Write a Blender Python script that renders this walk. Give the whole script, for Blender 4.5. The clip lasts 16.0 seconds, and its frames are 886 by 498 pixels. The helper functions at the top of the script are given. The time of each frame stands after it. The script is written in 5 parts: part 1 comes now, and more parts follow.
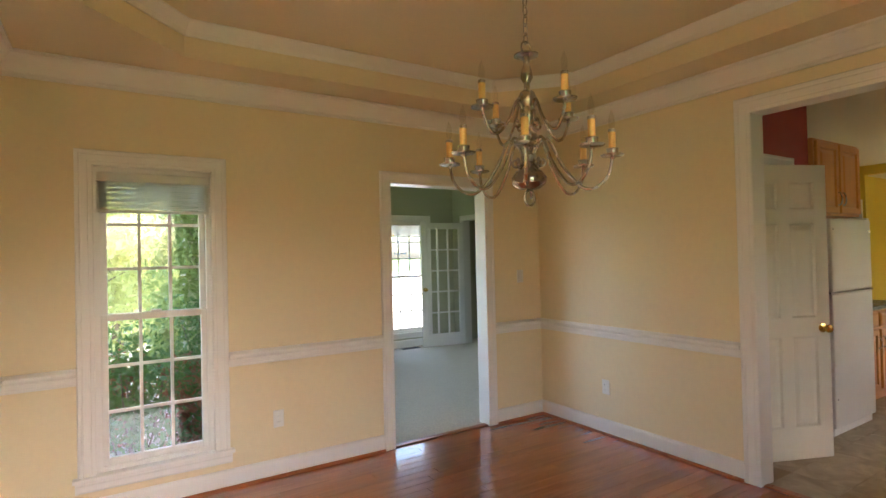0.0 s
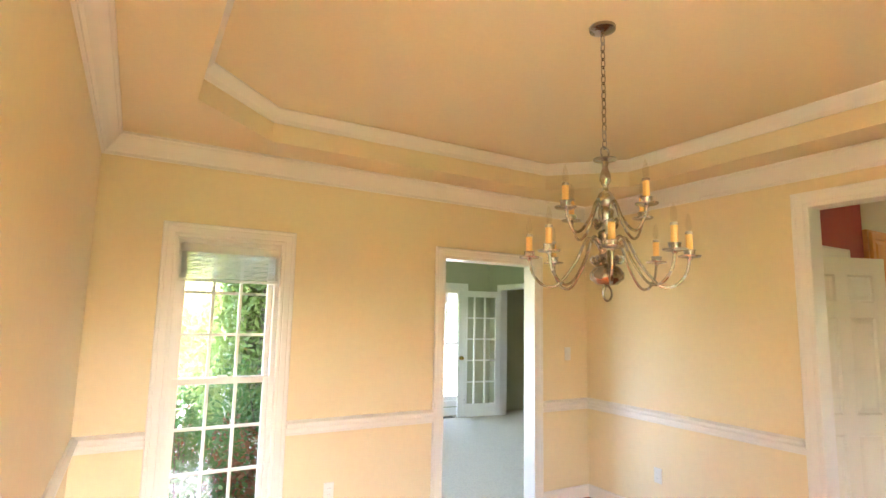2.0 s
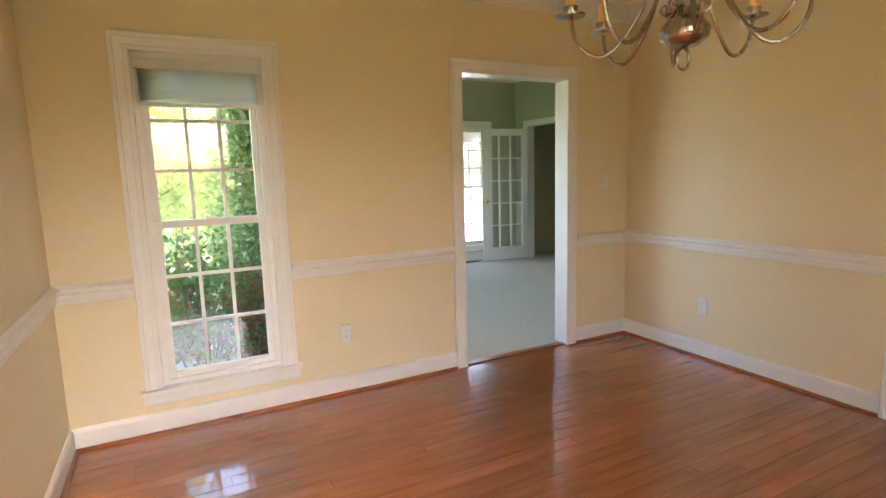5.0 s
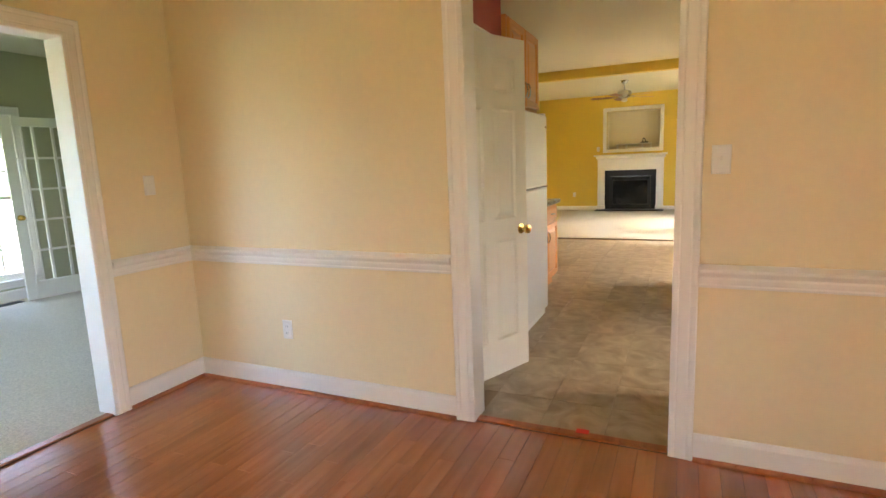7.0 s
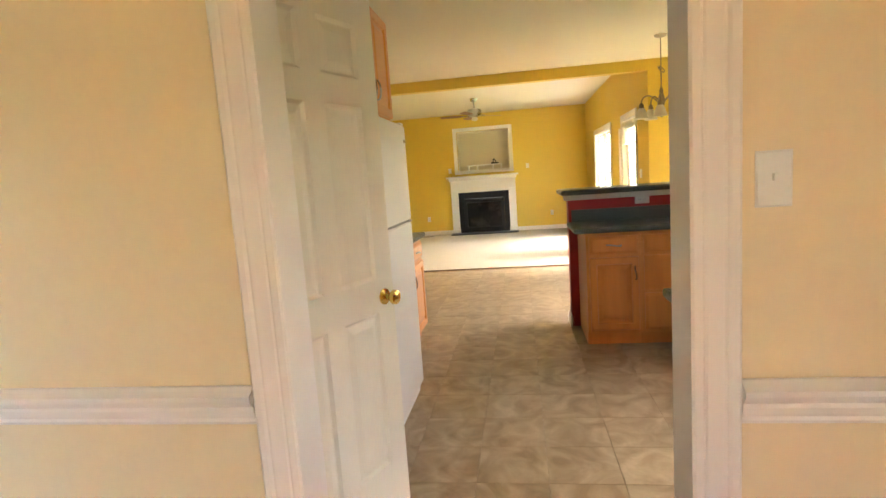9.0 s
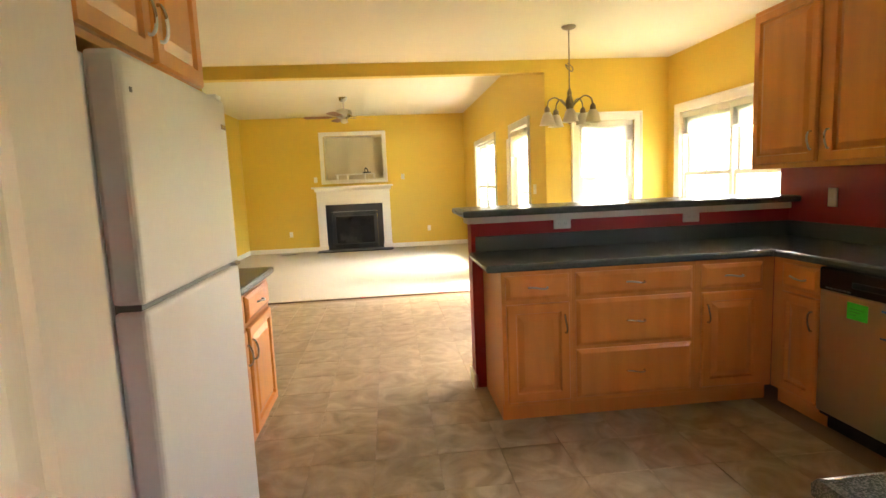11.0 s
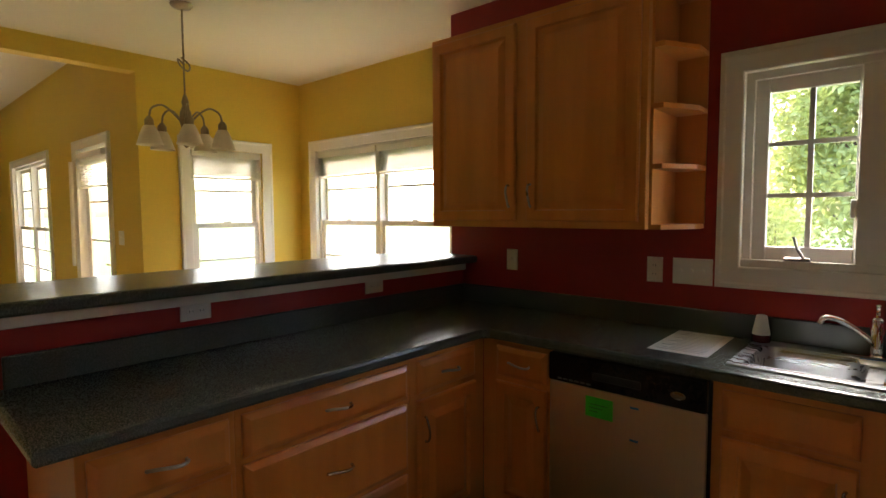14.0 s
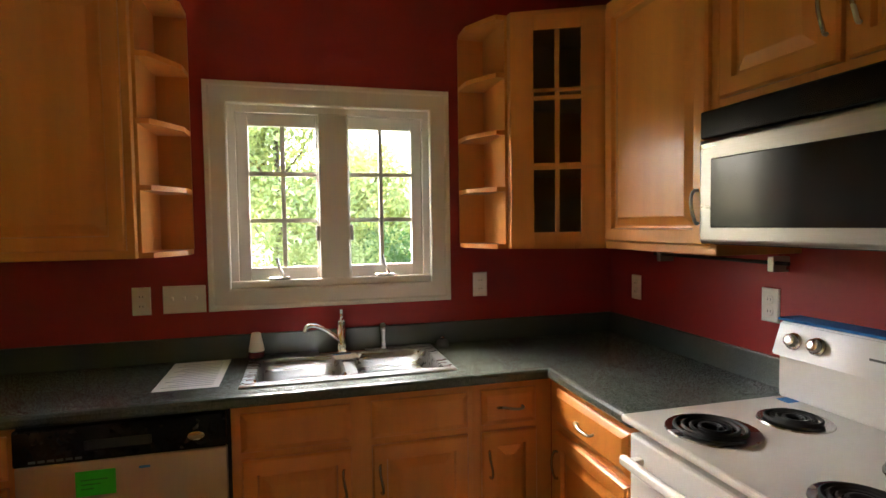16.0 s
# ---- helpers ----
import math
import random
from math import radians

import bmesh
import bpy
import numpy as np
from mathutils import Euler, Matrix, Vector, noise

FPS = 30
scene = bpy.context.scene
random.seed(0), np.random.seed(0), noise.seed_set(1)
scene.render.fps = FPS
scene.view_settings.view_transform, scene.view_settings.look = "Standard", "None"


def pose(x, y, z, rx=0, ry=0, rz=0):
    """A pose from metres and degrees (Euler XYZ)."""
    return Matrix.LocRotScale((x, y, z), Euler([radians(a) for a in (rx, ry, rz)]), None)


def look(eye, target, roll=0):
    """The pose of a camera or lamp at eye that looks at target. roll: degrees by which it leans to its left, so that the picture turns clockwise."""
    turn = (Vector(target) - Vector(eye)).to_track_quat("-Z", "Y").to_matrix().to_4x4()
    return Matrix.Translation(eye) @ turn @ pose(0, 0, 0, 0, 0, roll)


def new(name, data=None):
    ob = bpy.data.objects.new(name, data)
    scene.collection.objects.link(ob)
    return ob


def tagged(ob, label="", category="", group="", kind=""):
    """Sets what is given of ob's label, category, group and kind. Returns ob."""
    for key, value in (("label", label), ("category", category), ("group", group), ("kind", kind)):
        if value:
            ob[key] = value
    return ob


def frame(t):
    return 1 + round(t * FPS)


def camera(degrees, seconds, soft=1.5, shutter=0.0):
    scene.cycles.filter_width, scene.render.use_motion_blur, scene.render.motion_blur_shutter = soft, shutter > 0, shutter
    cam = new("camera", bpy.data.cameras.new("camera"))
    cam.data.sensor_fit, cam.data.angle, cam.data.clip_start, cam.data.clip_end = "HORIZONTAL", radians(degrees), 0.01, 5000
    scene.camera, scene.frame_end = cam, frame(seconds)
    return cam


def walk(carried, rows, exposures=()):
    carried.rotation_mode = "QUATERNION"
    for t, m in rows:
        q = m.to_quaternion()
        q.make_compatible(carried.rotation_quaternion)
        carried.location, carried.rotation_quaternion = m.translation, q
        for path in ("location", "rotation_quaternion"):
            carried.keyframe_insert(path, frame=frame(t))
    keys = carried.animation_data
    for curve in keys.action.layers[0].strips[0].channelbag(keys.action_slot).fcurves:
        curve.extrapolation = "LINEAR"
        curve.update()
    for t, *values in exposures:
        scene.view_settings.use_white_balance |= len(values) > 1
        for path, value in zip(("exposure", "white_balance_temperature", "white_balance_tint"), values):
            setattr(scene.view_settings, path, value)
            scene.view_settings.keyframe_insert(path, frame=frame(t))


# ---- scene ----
cam = camera(79.8, 16.0)
PATH = [
    (0, (0.407, 1.143, 1.463), (1.484, 2.828, 1.491), -1.3),
    (0.5, (0.269, 1.208, 1.532), (1.307, 2.907, 1.721), 0.7),
    (1, (0.251, 1.193, 1.545), (1.264, 2.875, 1.928), 2.6),
    (1.5, (0.219, 1.161, 1.55), (1.201, 2.837, 2.027), 3.2),
    (2, (0.153, 1.166, 1.572), (1.143, 2.886, 1.828), 1.2),
    (2.5, (0.17, 1.191, 1.481), (1.116, 2.953, 1.513), -0.2),
    (3, (0.194, 1.2, 1.428), (1.058, 2.997, 1.283), -0.8),
    (3.2, (0.19, 1.217, 1.409), (1.015, 3.029, 1.219), -1.1),
    (5.3, (0.559, 1.673, 1.368), (1.508, 3.405, 1.058), -2.1),
    (5.5, (0.615, 1.692, 1.35), (1.706, 3.341, 1.052), -1.5),
    (6, (0.677, 1.69, 1.302), (2.064, 3.11, 1.06), -1.5),
    (6.5, (1.046, 1.845, 1.308), (2.668, 2.985, 1.046), -2.2),
    (7, (1.399, 1.912, 1.324), (3.195, 2.736, 1.009), -2.3),
    (7.5, (1.668, 2.02, 1.315), (3.555, 2.611, 1.015), -2.9),
    (8, (1.992, 2.154, 1.337), (3.918, 2.613, 1.054), -3.4),
    (8.2, (2.117, 2.187, 1.329), (4.053, 2.613, 1.063), -3.5),
    (10.3, (3.497, 2.379, 1.375), (5.476, 2.401, 1.094), -3.4),
    (10.5, (3.629, 2.375, 1.344), (5.611, 2.341, 1.076), -3.0),
    (11, (3.878, 2.41, 1.366), (5.854, 2.217, 1.12), -2.5),
    (11.5, (4.172, 2.345, 1.364), (6.133, 1.997, 1.177), -2.0),
    (12, (4.407, 2.29, 1.378), (6.327, 1.752, 1.225), -1.6),
    (12.5, (4.592, 2.23, 1.39), (6.445, 1.488, 1.263), -0.9),
    (13, (4.779, 2.162, 1.394), (6.527, 1.197, 1.291), -0.3),
    (13.5, (5.009, 2.218, 1.429), (6.562, 0.963, 1.312), -0.2),
    (14, (5.209, 2.148, 1.44), (6.541, 0.663, 1.303), -0.3),
    (14.5, (5.329, 2.04, 1.433), (6.382, 0.345, 1.295), -1.1),
    (15, (5.441, 2.091, 1.47), (6.005, 0.177, 1.337), -0.8),
    (15.5, (5.453, 2.119, 1.492), (5.493, 0.123, 1.37), -0.5),
    (16, (5.453, 2.108, 1.472), (4.944, 0.176, 1.382), -0.8),
]
EXPOSURES = [(0, 4.32), (0.5, 4.95), (1.0, 5.45), (1.5, 5.6), (2.0, 5.55), (2.5, 5.4), (3.0, 4.75), (5.5, 4.55), (6.0, 4.1), (6.5, 4.9), (7.0, 5.1), (7.5, 4.95), (8.0, 5.05), (10.5, 5.55), (11.0, 5.45), (11.5, 5.25), (12.0, 4.9), (12.5, 4.2), (13.0, 3.8), (13.5, 3.4), (14.0, 3.75), (14.5, 4.5), (15.0, 5.9), (15.5, 5.2), (16.0, 4.5)]
walk(cam, [(t, look(eye, target, roll)) for t, eye, target, roll in PATH], EXPOSURES)

# ---- world and light ----
world = bpy.data.worlds.new("sky")
scene.world = world
world.use_nodes = True
wn = world.node_tree
sky = wn.nodes.new("ShaderNodeTexSky")
sky.sky_type = "NISHITA"
sky.sun_disc = False
sky.sun_elevation, sky.sun_rotation = radians(48), radians(150)
sky.air_density, sky.dust_density = 1.0, 4.5
wn.links.new(sky.outputs[0], wn.nodes["Background"].inputs[0])
wn.nodes["Background"].inputs[1].default_value = 0.15

sun_data = bpy.data.lights.new("sun", "SUN")
sun_data.energy, sun_data.angle, sun_data.color = 0.35, radians(30), (1.0, 0.96, 0.9)
sun_ob = new("sun", sun_data)
sun_ob.matrix_world = look((6, -20, 20), (5.2, 3, 0))


# ---- materials ----
def mat(name, color, rough=0.5, metal=0.0, var=0.06, scale=3.0, grain=60.0, bump=0.0, bump_scale=120.0, spec=0.5, stretch=(1, 1, 1), rand=0.0, coat=0.0, rvar=0.08):
    """Plain surface: base colour with large and fine variation, uneven gloss and fine relief."""
    m = bpy.data.materials.new(name)
    m.use_nodes = True
    nt = m.node_tree
    b = nt.nodes["Principled BSDF"]
    tc = nt.nodes.new("ShaderNodeTexCoord")
    mp = nt.nodes.new("ShaderNodeMapping")
    mp.inputs["Scale"].default_value = stretch
    nt.links.new(tc.outputs["Object"], mp.inputs[0])
    n1, n2 = nt.nodes.new("ShaderNodeTexNoise"), nt.nodes.new("ShaderNodeTexNoise")
    for n, s in ((n1, scale), (n2, grain)):
        n.inputs["Scale"].default_value = s
        n.inputs["Detail"].default_value = 4
        nt.links.new(mp.outputs[0], n.inputs["Vector"])
    add = nt.nodes.new("ShaderNodeMath")
    add.operation = "ADD"
    nt.links.new(n1.outputs[0], add.inputs[0])
    nt.links.new(n2.outputs[0], add.inputs[1])
    last = add.outputs[0]
    if rand:
        oi = nt.nodes.new("ShaderNodeObjectInfo")
        ma = nt.nodes.new("ShaderNodeMath")
        ma.operation = "MULTIPLY_ADD"
        ma.inputs[1].default_value = rand
        nt.links.new(oi.outputs["Random"], ma.inputs[0])
        nt.links.new(last, ma.inputs[2])
        last = ma.outputs[0]
    rng = nt.nodes.new("ShaderNodeMapRange")
    rng.inputs["From Min"].default_value, rng.inputs["From Max"].default_value = 0.6, 1.4 + rand
    rng.inputs["To Min"].default_value, rng.inputs["To Max"].default_value = 1 - var, 1 + var
    nt.links.new(last, rng.inputs[0])
    hs = nt.nodes.new("ShaderNodeHueSaturation")
    hs.inputs["Color"].default_value = (*color, 1)
    nt.links.new(rng.outputs[0], hs.inputs["Value"])
    nt.links.new(hs.outputs[0], b.inputs["Base Color"])
    rr = nt.nodes.new("ShaderNodeMapRange")
    rr.inputs["From Min"].default_value, rr.inputs["From Max"].default_value = 0.3, 0.7
    rr.inputs["To Min"].default_value, rr.inputs["To Max"].default_value = max(0.02, rough - rvar), rough + rvar
    nt.links.new(n1.outputs[0], rr.inputs[0])
    nt.links.new(rr.outputs[0], b.inputs["Roughness"])
    b.inputs["Metallic"].default_value = metal
    b.inputs["Specular IOR Level"].default_value = spec
    b.inputs["Coat Weight"].default_value = coat
    b.inputs["Coat Roughness"].default_value = 0.12
    if bump:
        nb = nt.nodes.new("ShaderNodeTexNoise")
        nb.inputs["Scale"].default_value = bump_scale
        nb.inputs["Detail"].default_value = 3
        nt.links.new(mp.outputs[0], nb.inputs["Vector"])
        bp = nt.nodes.new("ShaderNodeBump")
        bp.inputs["Strength"].default_value = bump
        bp.inputs["Distance"].default_value = 0.004
        nt.links.new(nb.outputs[0], bp.inputs["Height"])
        nt.links.new(bp.outputs[0], b.inputs["Normal"])
    return m


def two_tone(name, dark, light, rough, scale, detail=6, stretch=(1, 1, 1), lo=0.35, hi=0.65, bump=0.0, rand=0.0, fine=0.0, spec=0.5, coat=0.0, warp=0.0):
    """Mottled or grained surface between two colours."""
    m = bpy.data.materials.new(name)
    m.use_nodes = True
    nt = m.node_tree
    b = nt.nodes["Principled BSDF"]
    tc = nt.nodes.new("ShaderNodeTexCoord")
    mp = nt.nodes.new("ShaderNodeMapping")
    mp.inputs["Scale"].default_value = stretch
    nt.links.new(tc.outputs["Object"], mp.inputs[0])
    vec = mp.outputs[0]
    oi = nt.nodes.new("ShaderNodeObjectInfo")
    if rand:
        sh = nt.nodes.new("ShaderNodeVectorMath")
        sh.operation = "SCALE"
        sh.inputs[0].default_value = (37.0, 19.0, 23.0)
        nt.links.new(oi.outputs["Random"], sh.inputs["Scale"])
        ad = nt.nodes.new("ShaderNodeVectorMath")
        nt.links.new(vec, ad.inputs[0])
        nt.links.new(sh.outputs[0], ad.inputs[1])
        vec = ad.outputs[0]
    n = nt.nodes.new("ShaderNodeTexNoise")
    n.inputs["Scale"].default_value, n.inputs["Detail"].default_value, n.inputs["Distortion"].default_value = scale, detail, warp
    nt.links.new(vec, n.inputs["Vector"])
    ramp = nt.nodes.new("ShaderNodeValToRGB")
    ramp.color_ramp.elements[0].position, ramp.color_ramp.elements[1].position = lo, hi
    ramp.color_ramp.elements[0].color, ramp.color_ramp.elements[1].color = (*dark, 1), (*light, 1)
    nt.links.new(n.outputs[0], ramp.inputs[0])
    hs = nt.nodes.new("ShaderNodeHueSaturation")
    nt.links.new(ramp.outputs[0], hs.inputs["Color"])
    ma = nt.nodes.new("ShaderNodeMath")
    ma.operation = "MULTIPLY_ADD"
    ma.inputs[1].default_value, ma.inputs[2].default_value = rand, 1 - rand / 2
    nt.links.new(oi.outputs["Random"], ma.inputs[0])
    val = ma.outputs[0]
    if fine:
        nf = nt.nodes.new("ShaderNodeTexNoise")
        nf.inputs["Scale"].default_value, nf.inputs["Detail"].default_value = scale * 12, 2
        nt.links.new(vec, nf.inputs["Vector"])
        mf = nt.nodes.new("ShaderNodeMath")
        mf.operation = "MULTIPLY_ADD"
        mf.inputs[1].default_value = fine
        nt.links.new(nf.outputs[0], mf.inputs[0])
        sb = nt.nodes.new("ShaderNodeMath")
        sb.operation = "SUBTRACT"
        sb.inputs[1].default_value = fine / 2
        nt.links.new(val, mf.inputs[2])
        nt.links.new(mf.outputs[0], sb.inputs[0])
        val = sb.outputs[0]
    nt.links.new(val, hs.inputs["Value"])
    nt.links.new(hs.outputs[0], b.inputs["Base Color"])
    rr = nt.nodes.new("ShaderNodeMapRange")
    rr.inputs["To Min"].default_value, rr.inputs["To Max"].default_value = rough * 0.75, rough * 1.25
    nt.links.new(n.outputs[0], rr.inputs[0])
    nt.links.new(rr.outputs[0], b.inputs["Roughness"])
    b.inputs["Specular IOR Level"].default_value = spec
    b.inputs["Coat Weight"].default_value = coat
    b.inputs["Coat Roughness"].default_value = 0.1
    if bump:
        bp = nt.nodes.new("ShaderNodeBump")
        bp.inputs["Strength"].default_value, bp.inputs["Distance"].default_value = bump, 0.004
        nt.links.new(n.outputs[0], bp.inputs["Height"])
        nt.links.new(bp.outputs[0], b.inputs["Normal"])
    return m


def glass_mat(name, tint=(1, 1, 1), rough=0.0):
    """Thin clear pane: mostly see-through, with a real surface gloss."""
    m = bpy.data.materials.new(name)
    m.use_nodes = True
    nt = m.node_tree
    out = nt.nodes["Material Output"]
    nt.nodes.remove(nt.nodes["Principled BSDF"])
    tr, gl, mx = (nt.nodes.new(k) for k in ("ShaderNodeBsdfTransparent", "ShaderNodeBsdfGlossy", "ShaderNodeMixShader"))
    tr.inputs[0].default_value = (*tint, 1)
    gl.inputs["Roughness"].default_value = rough
    mx.inputs[0].default_value = 0.03
    nt.links.new(tr.outputs[0], mx.inputs[1])
    nt.links.new(gl.outputs[0], mx.inputs[2])
    nt.links.new(mx.outputs[0], out.inputs[0])
    return m


CREAM = mat("cream_wall_paint", (0.80, 0.67, 0.43), 0.55, var=0.03, scale=1.2, grain=25, bump=0.05, bump_scale=220)
CREAM_CEIL = mat("cream_ceiling_paint", (0.78, 0.66, 0.44), 0.7, var=0.03, scale=0.9, bump=0.05, bump_scale=200)
GREEN = mat("sage_green_paint", (0.46, 0.45, 0.30), 0.6, var=0.03, scale=1.2, bump=0.05, bump_scale=220)
YELLOW = mat("mustard_yellow_paint", (0.70, 0.49, 0.065), 0.55, var=0.04, scale=1.2, bump=0.05, bump_scale=220)
RED = mat("dark_red_paint", (0.36, 0.018, 0.016), 0.45, var=0.05, scale=1.5, bump=0.05, bump_scale=220)
WHITE_CEIL = mat("off_white_ceiling_paint", (0.74, 0.66, 0.50), 0.8, var=0.03, scale=0.8, bump=0.08, bump_scale=150)
TRIM = mat("white_trim_paint", (0.82, 0.78, 0.72), 0.38, var=0.015, scale=2, grain=8)
DOOR_PAINT = mat("cream_white_door_paint", (0.82, 0.78, 0.66), 0.35, var=0.03, scale=3, bump=0.04, bump_scale=70, stretch=(3, 3, 0.4))
EXTERIOR = mat("exterior_siding", (0.5, 0.48, 0.44), 0.7)
OAK_FLOOR = two_tone("varnished_oak_plank", (0.33, 0.094, 0.024), (0.43, 0.135, 0.038), 0.22, 2.2, stretch=(1.0, 10, 10), rand=0.26, fine=0.10, coat=0.8)
OAK_FLOOR.node_tree.nodes["Principled BSDF"].inputs["Coat Roughness"].default_value = 0.05
GAP = mat("dark_joint", (0.05, 0.02, 0.01), 0.8)
OAK_TRIM = two_tone("varnished_oak_trim", (0.30, 0.08, 0.02), (0.42, 0.13, 0.035), 0.3, 4.0, stretch=(1, 6, 6), fine=0.2)
CARPET_BEIGE = two_tone("beige_loop_carpet", (0.48, 0.42, 0.31), (0.62, 0.56, 0.43), 0.95, 90.0, detail=2, bump=0.8, spec=0.1)
CARPET_GREY = two_tone("grey_cut_pile_carpet", (0.62, 0.54, 0.43), (0.78, 0.69, 0.56), 0.95, 80.0, detail=3, bump=0.8, spec=0.1)
VINYL = two_tone("mottled_tan_vinyl_tile", (0.27, 0.19, 0.105), (0.47, 0.365, 0.24), 0.42, 4.5, detail=5, lo=0.32, hi=0.7, rand=0.05, fine=0.15, warp=1.6)
VINYL_GAP = mat("tile_joint", (0.29, 0.205, 0.12), 0.8)
MAPLE = two_tone("honey_maple_cabinet", (0.65, 0.24, 0.042), (0.74, 0.292, 0.056), 0.33, 1.6, stretch=(7, 7, 0.7), rand=0.10, fine=0.05, coat=0.2)
MAPLE_SIDE = two_tone("honey_maple_veneer", (0.64, 0.25, 0.05), (0.72, 0.298, 0.066), 0.38, 1.2, stretch=(6, 6, 0.6), rand=0.08, fine=0.10, coat=0.15)
LAMINATE = two_tone("green_black_laminate", (0.072, 0.088, 0.077), (0.105, 0.127, 0.111), 0.27, 330.0, detail=2, lo=0.38, hi=0.68, spec=0.5)
POLISHED = mat("polished_chrome", (0.78, 0.78, 0.79), 0.08, 1.0, var=0.02)
CHROME = mat("brushed_nickel", (0.48, 0.46, 0.43), 0.25, 1.0, var=0.05)
PEWTER = mat("antique_pewter", (0.42, 0.385, 0.34), 0.25, 1.0, var=0.12, scale=12)
BRASS = mat("polished_brass", (0.80, 0.56, 0.16), 0.14, 1.0, var=0.04)
STEEL = mat("brushed_stainless_steel", (0.53, 0.55, 0.57), 0.30, 1.0, var=0.06, stretch=(0.3, 8, 8), scale=6)
STEEL_DULL = mat("satin_stainless_front", (0.58, 0.49, 0.39), 0.40, 1.0, var=0.06, stretch=(8, 8, 0.3), scale=5)
STEEL_DARK = mat("dark_satin_stainless", (0.33, 0.31, 0.29), 0.33, 1.0, var=0.08, stretch=(0.3, 8, 8), scale=6)
BLACK_GLOSS = mat("black_gloss_plastic", (0.008, 0.008, 0.009), 0.16, var=0.1, spec=0.3)
BLACK_MATT = mat("black_matt_metal", (0.012, 0.012, 0.013), 0.55, var=0.15)
SLATE = mat("black_slate_tile", (0.016, 0.016, 0.018), 0.4, var=0.05, spec=0.3)
ENAMEL = mat("white_enamel", (0.82, 0.81, 0.78), 0.16, var=0.02)
FRIDGE_WHITE = mat("white_textured_steel", (0.76, 0.74, 0.70), 0.45, var=0.02, bump=0.05, bump_scale=350)
PLASTIC_WHITE = mat("white_plastic", (0.80, 0.78, 0.73), 0.35, var=0.02)
PLASTIC_DARK = mat("grey_plastic", (0.16, 0.16, 0.15), 0.5)
BLUE_TAPE = mat("blue_painters_tape", (0.02, 0.22, 0.62), 0.6)
GREEN_NOTE = mat("bright_green_paper", (0.05, 0.78, 0.04), 0.7, var=0.03)
PAPER = mat("white_paper", (0.82, 0.80, 0.77), 0.8, var=0.02)
INK = mat("grey_print", (0.30, 0.30, 0.31), 0.8)
CANDLE = mat("ivory_candle_sleeve", (0.85, 0.52, 0.18), 0.5, var=0.06)
BULB = glass_mat("clear_bulb_glass", (0.96, 0.95, 0.92))
FROSTED = mat("frosted_shade_glass", (0.78, 0.72, 0.62), 0.35, var=0.05)
BLIND = mat("white_vinyl_slat", (0.84, 0.81, 0.75), 0.45, var=0.03)
bt = BLIND.node_tree
b_tr, b_mx = bt.nodes.new("ShaderNodeBsdfTranslucent"), bt.nodes.new("ShaderNodeMixShader")
b_tr.inputs[0].default_value, b_mx.inputs[0].default_value = (0.88, 0.82, 0.72, 1), 0.6
bt.links.new(bt.nodes["Principled BSDF"].outputs[0], b_mx.inputs[1])
bt.links.new(b_tr.outputs[0], b_mx.inputs[2])
bt.links.new(b_mx.outputs[0], bt.nodes["Material Output"].inputs[0])
GLASS = glass_mat("window_glass")
CAB_GLASS = glass_mat("cabinet_glass", (0.85, 0.85, 0.82))
WALNUT = mat("reddish_fan_blade", (0.36, 0.16, 0.09), 0.4, var=0.1)
RED_TAPE = mat("red_marker_tape", (0.65, 0.02, 0.02), 0.5)
ACORN = two_tone("stained_stair_wood", (0.20, 0.07, 0.02), (0.34, 0.13, 0.04), 0.35, 3.0, stretch=(5, 5, 1), fine=0.2)


# ---- building helpers ----
def link_mesh(name, bm, material, parent=None, label=""):
    me = bpy.data.meshes.new(name)
    bmesh.ops.recalc_face_normals(bm, faces=bm.faces)
    bm.to_mesh(me)
    bm.free()
    for m in (material if isinstance(material, (list, tuple)) else (material,)):
        me.materials.append(m)
    ob = new(name, me)
    if parent:
        ob.parent = parent
    if label:
        ob["label"] = label
    return ob


def part(name, bm, material, parent, label=""):
    """Links a bmesh as one mesh object under a thing or a part, in that thing's own coordinates."""
    return link_mesh(name, bm, material, parent, label)


def thing(name, m, label, category, group=""):
    """An Empty at the thing's base."""
    ob = new(name)
    ob.empty_display_size = 0.05
    ob.matrix_world = m
    return tagged(ob, label, category, group)


def structure(name, bm, material, label, category):
    return tagged(link_mesh(name, bm, material), label, category, "", "structure")


def smooth(ob, angle=40):
    for p in ob.data.polygons:
        p.use_smooth = True
    ob.data.set_sharp_from_angle(angle=radians(angle))
    return ob


def put_box(bm, x0, x1, y0, y1, z0, z1, bevel=0.0, mi=0, seg=2):
    """Adds a box, its edges rounded by bevel."""
    vs = [bm.verts.new((x, y, z)) for x in (x0, x1) for y in (y0, y1) for z in (z0, z1)]
    fs = [bm.faces.new([vs[i] for i in f]) for f in ((0, 1, 3, 2), (4, 6, 7, 5), (0, 4, 5, 1), (2, 3, 7, 6), (0, 2, 6, 4), (1, 5, 7, 3))]
    for f in fs:
        f.material_index = mi
    if bevel:
        es = list({e for f in fs for e in f.edges})
        r = bmesh.ops.bevel(bm, geom=es, offset=bevel, segments=seg, affect="EDGES", profile=0.5)
        for f in r["faces"]:
            f.material_index = mi
    return bm


def box(x0, x1, y0, y1, z0, z1, bevel=0.0, seg=2):
    return put_box(bmesh.new(), x0, x1, y0, y1, z0, z1, bevel, 0, seg)


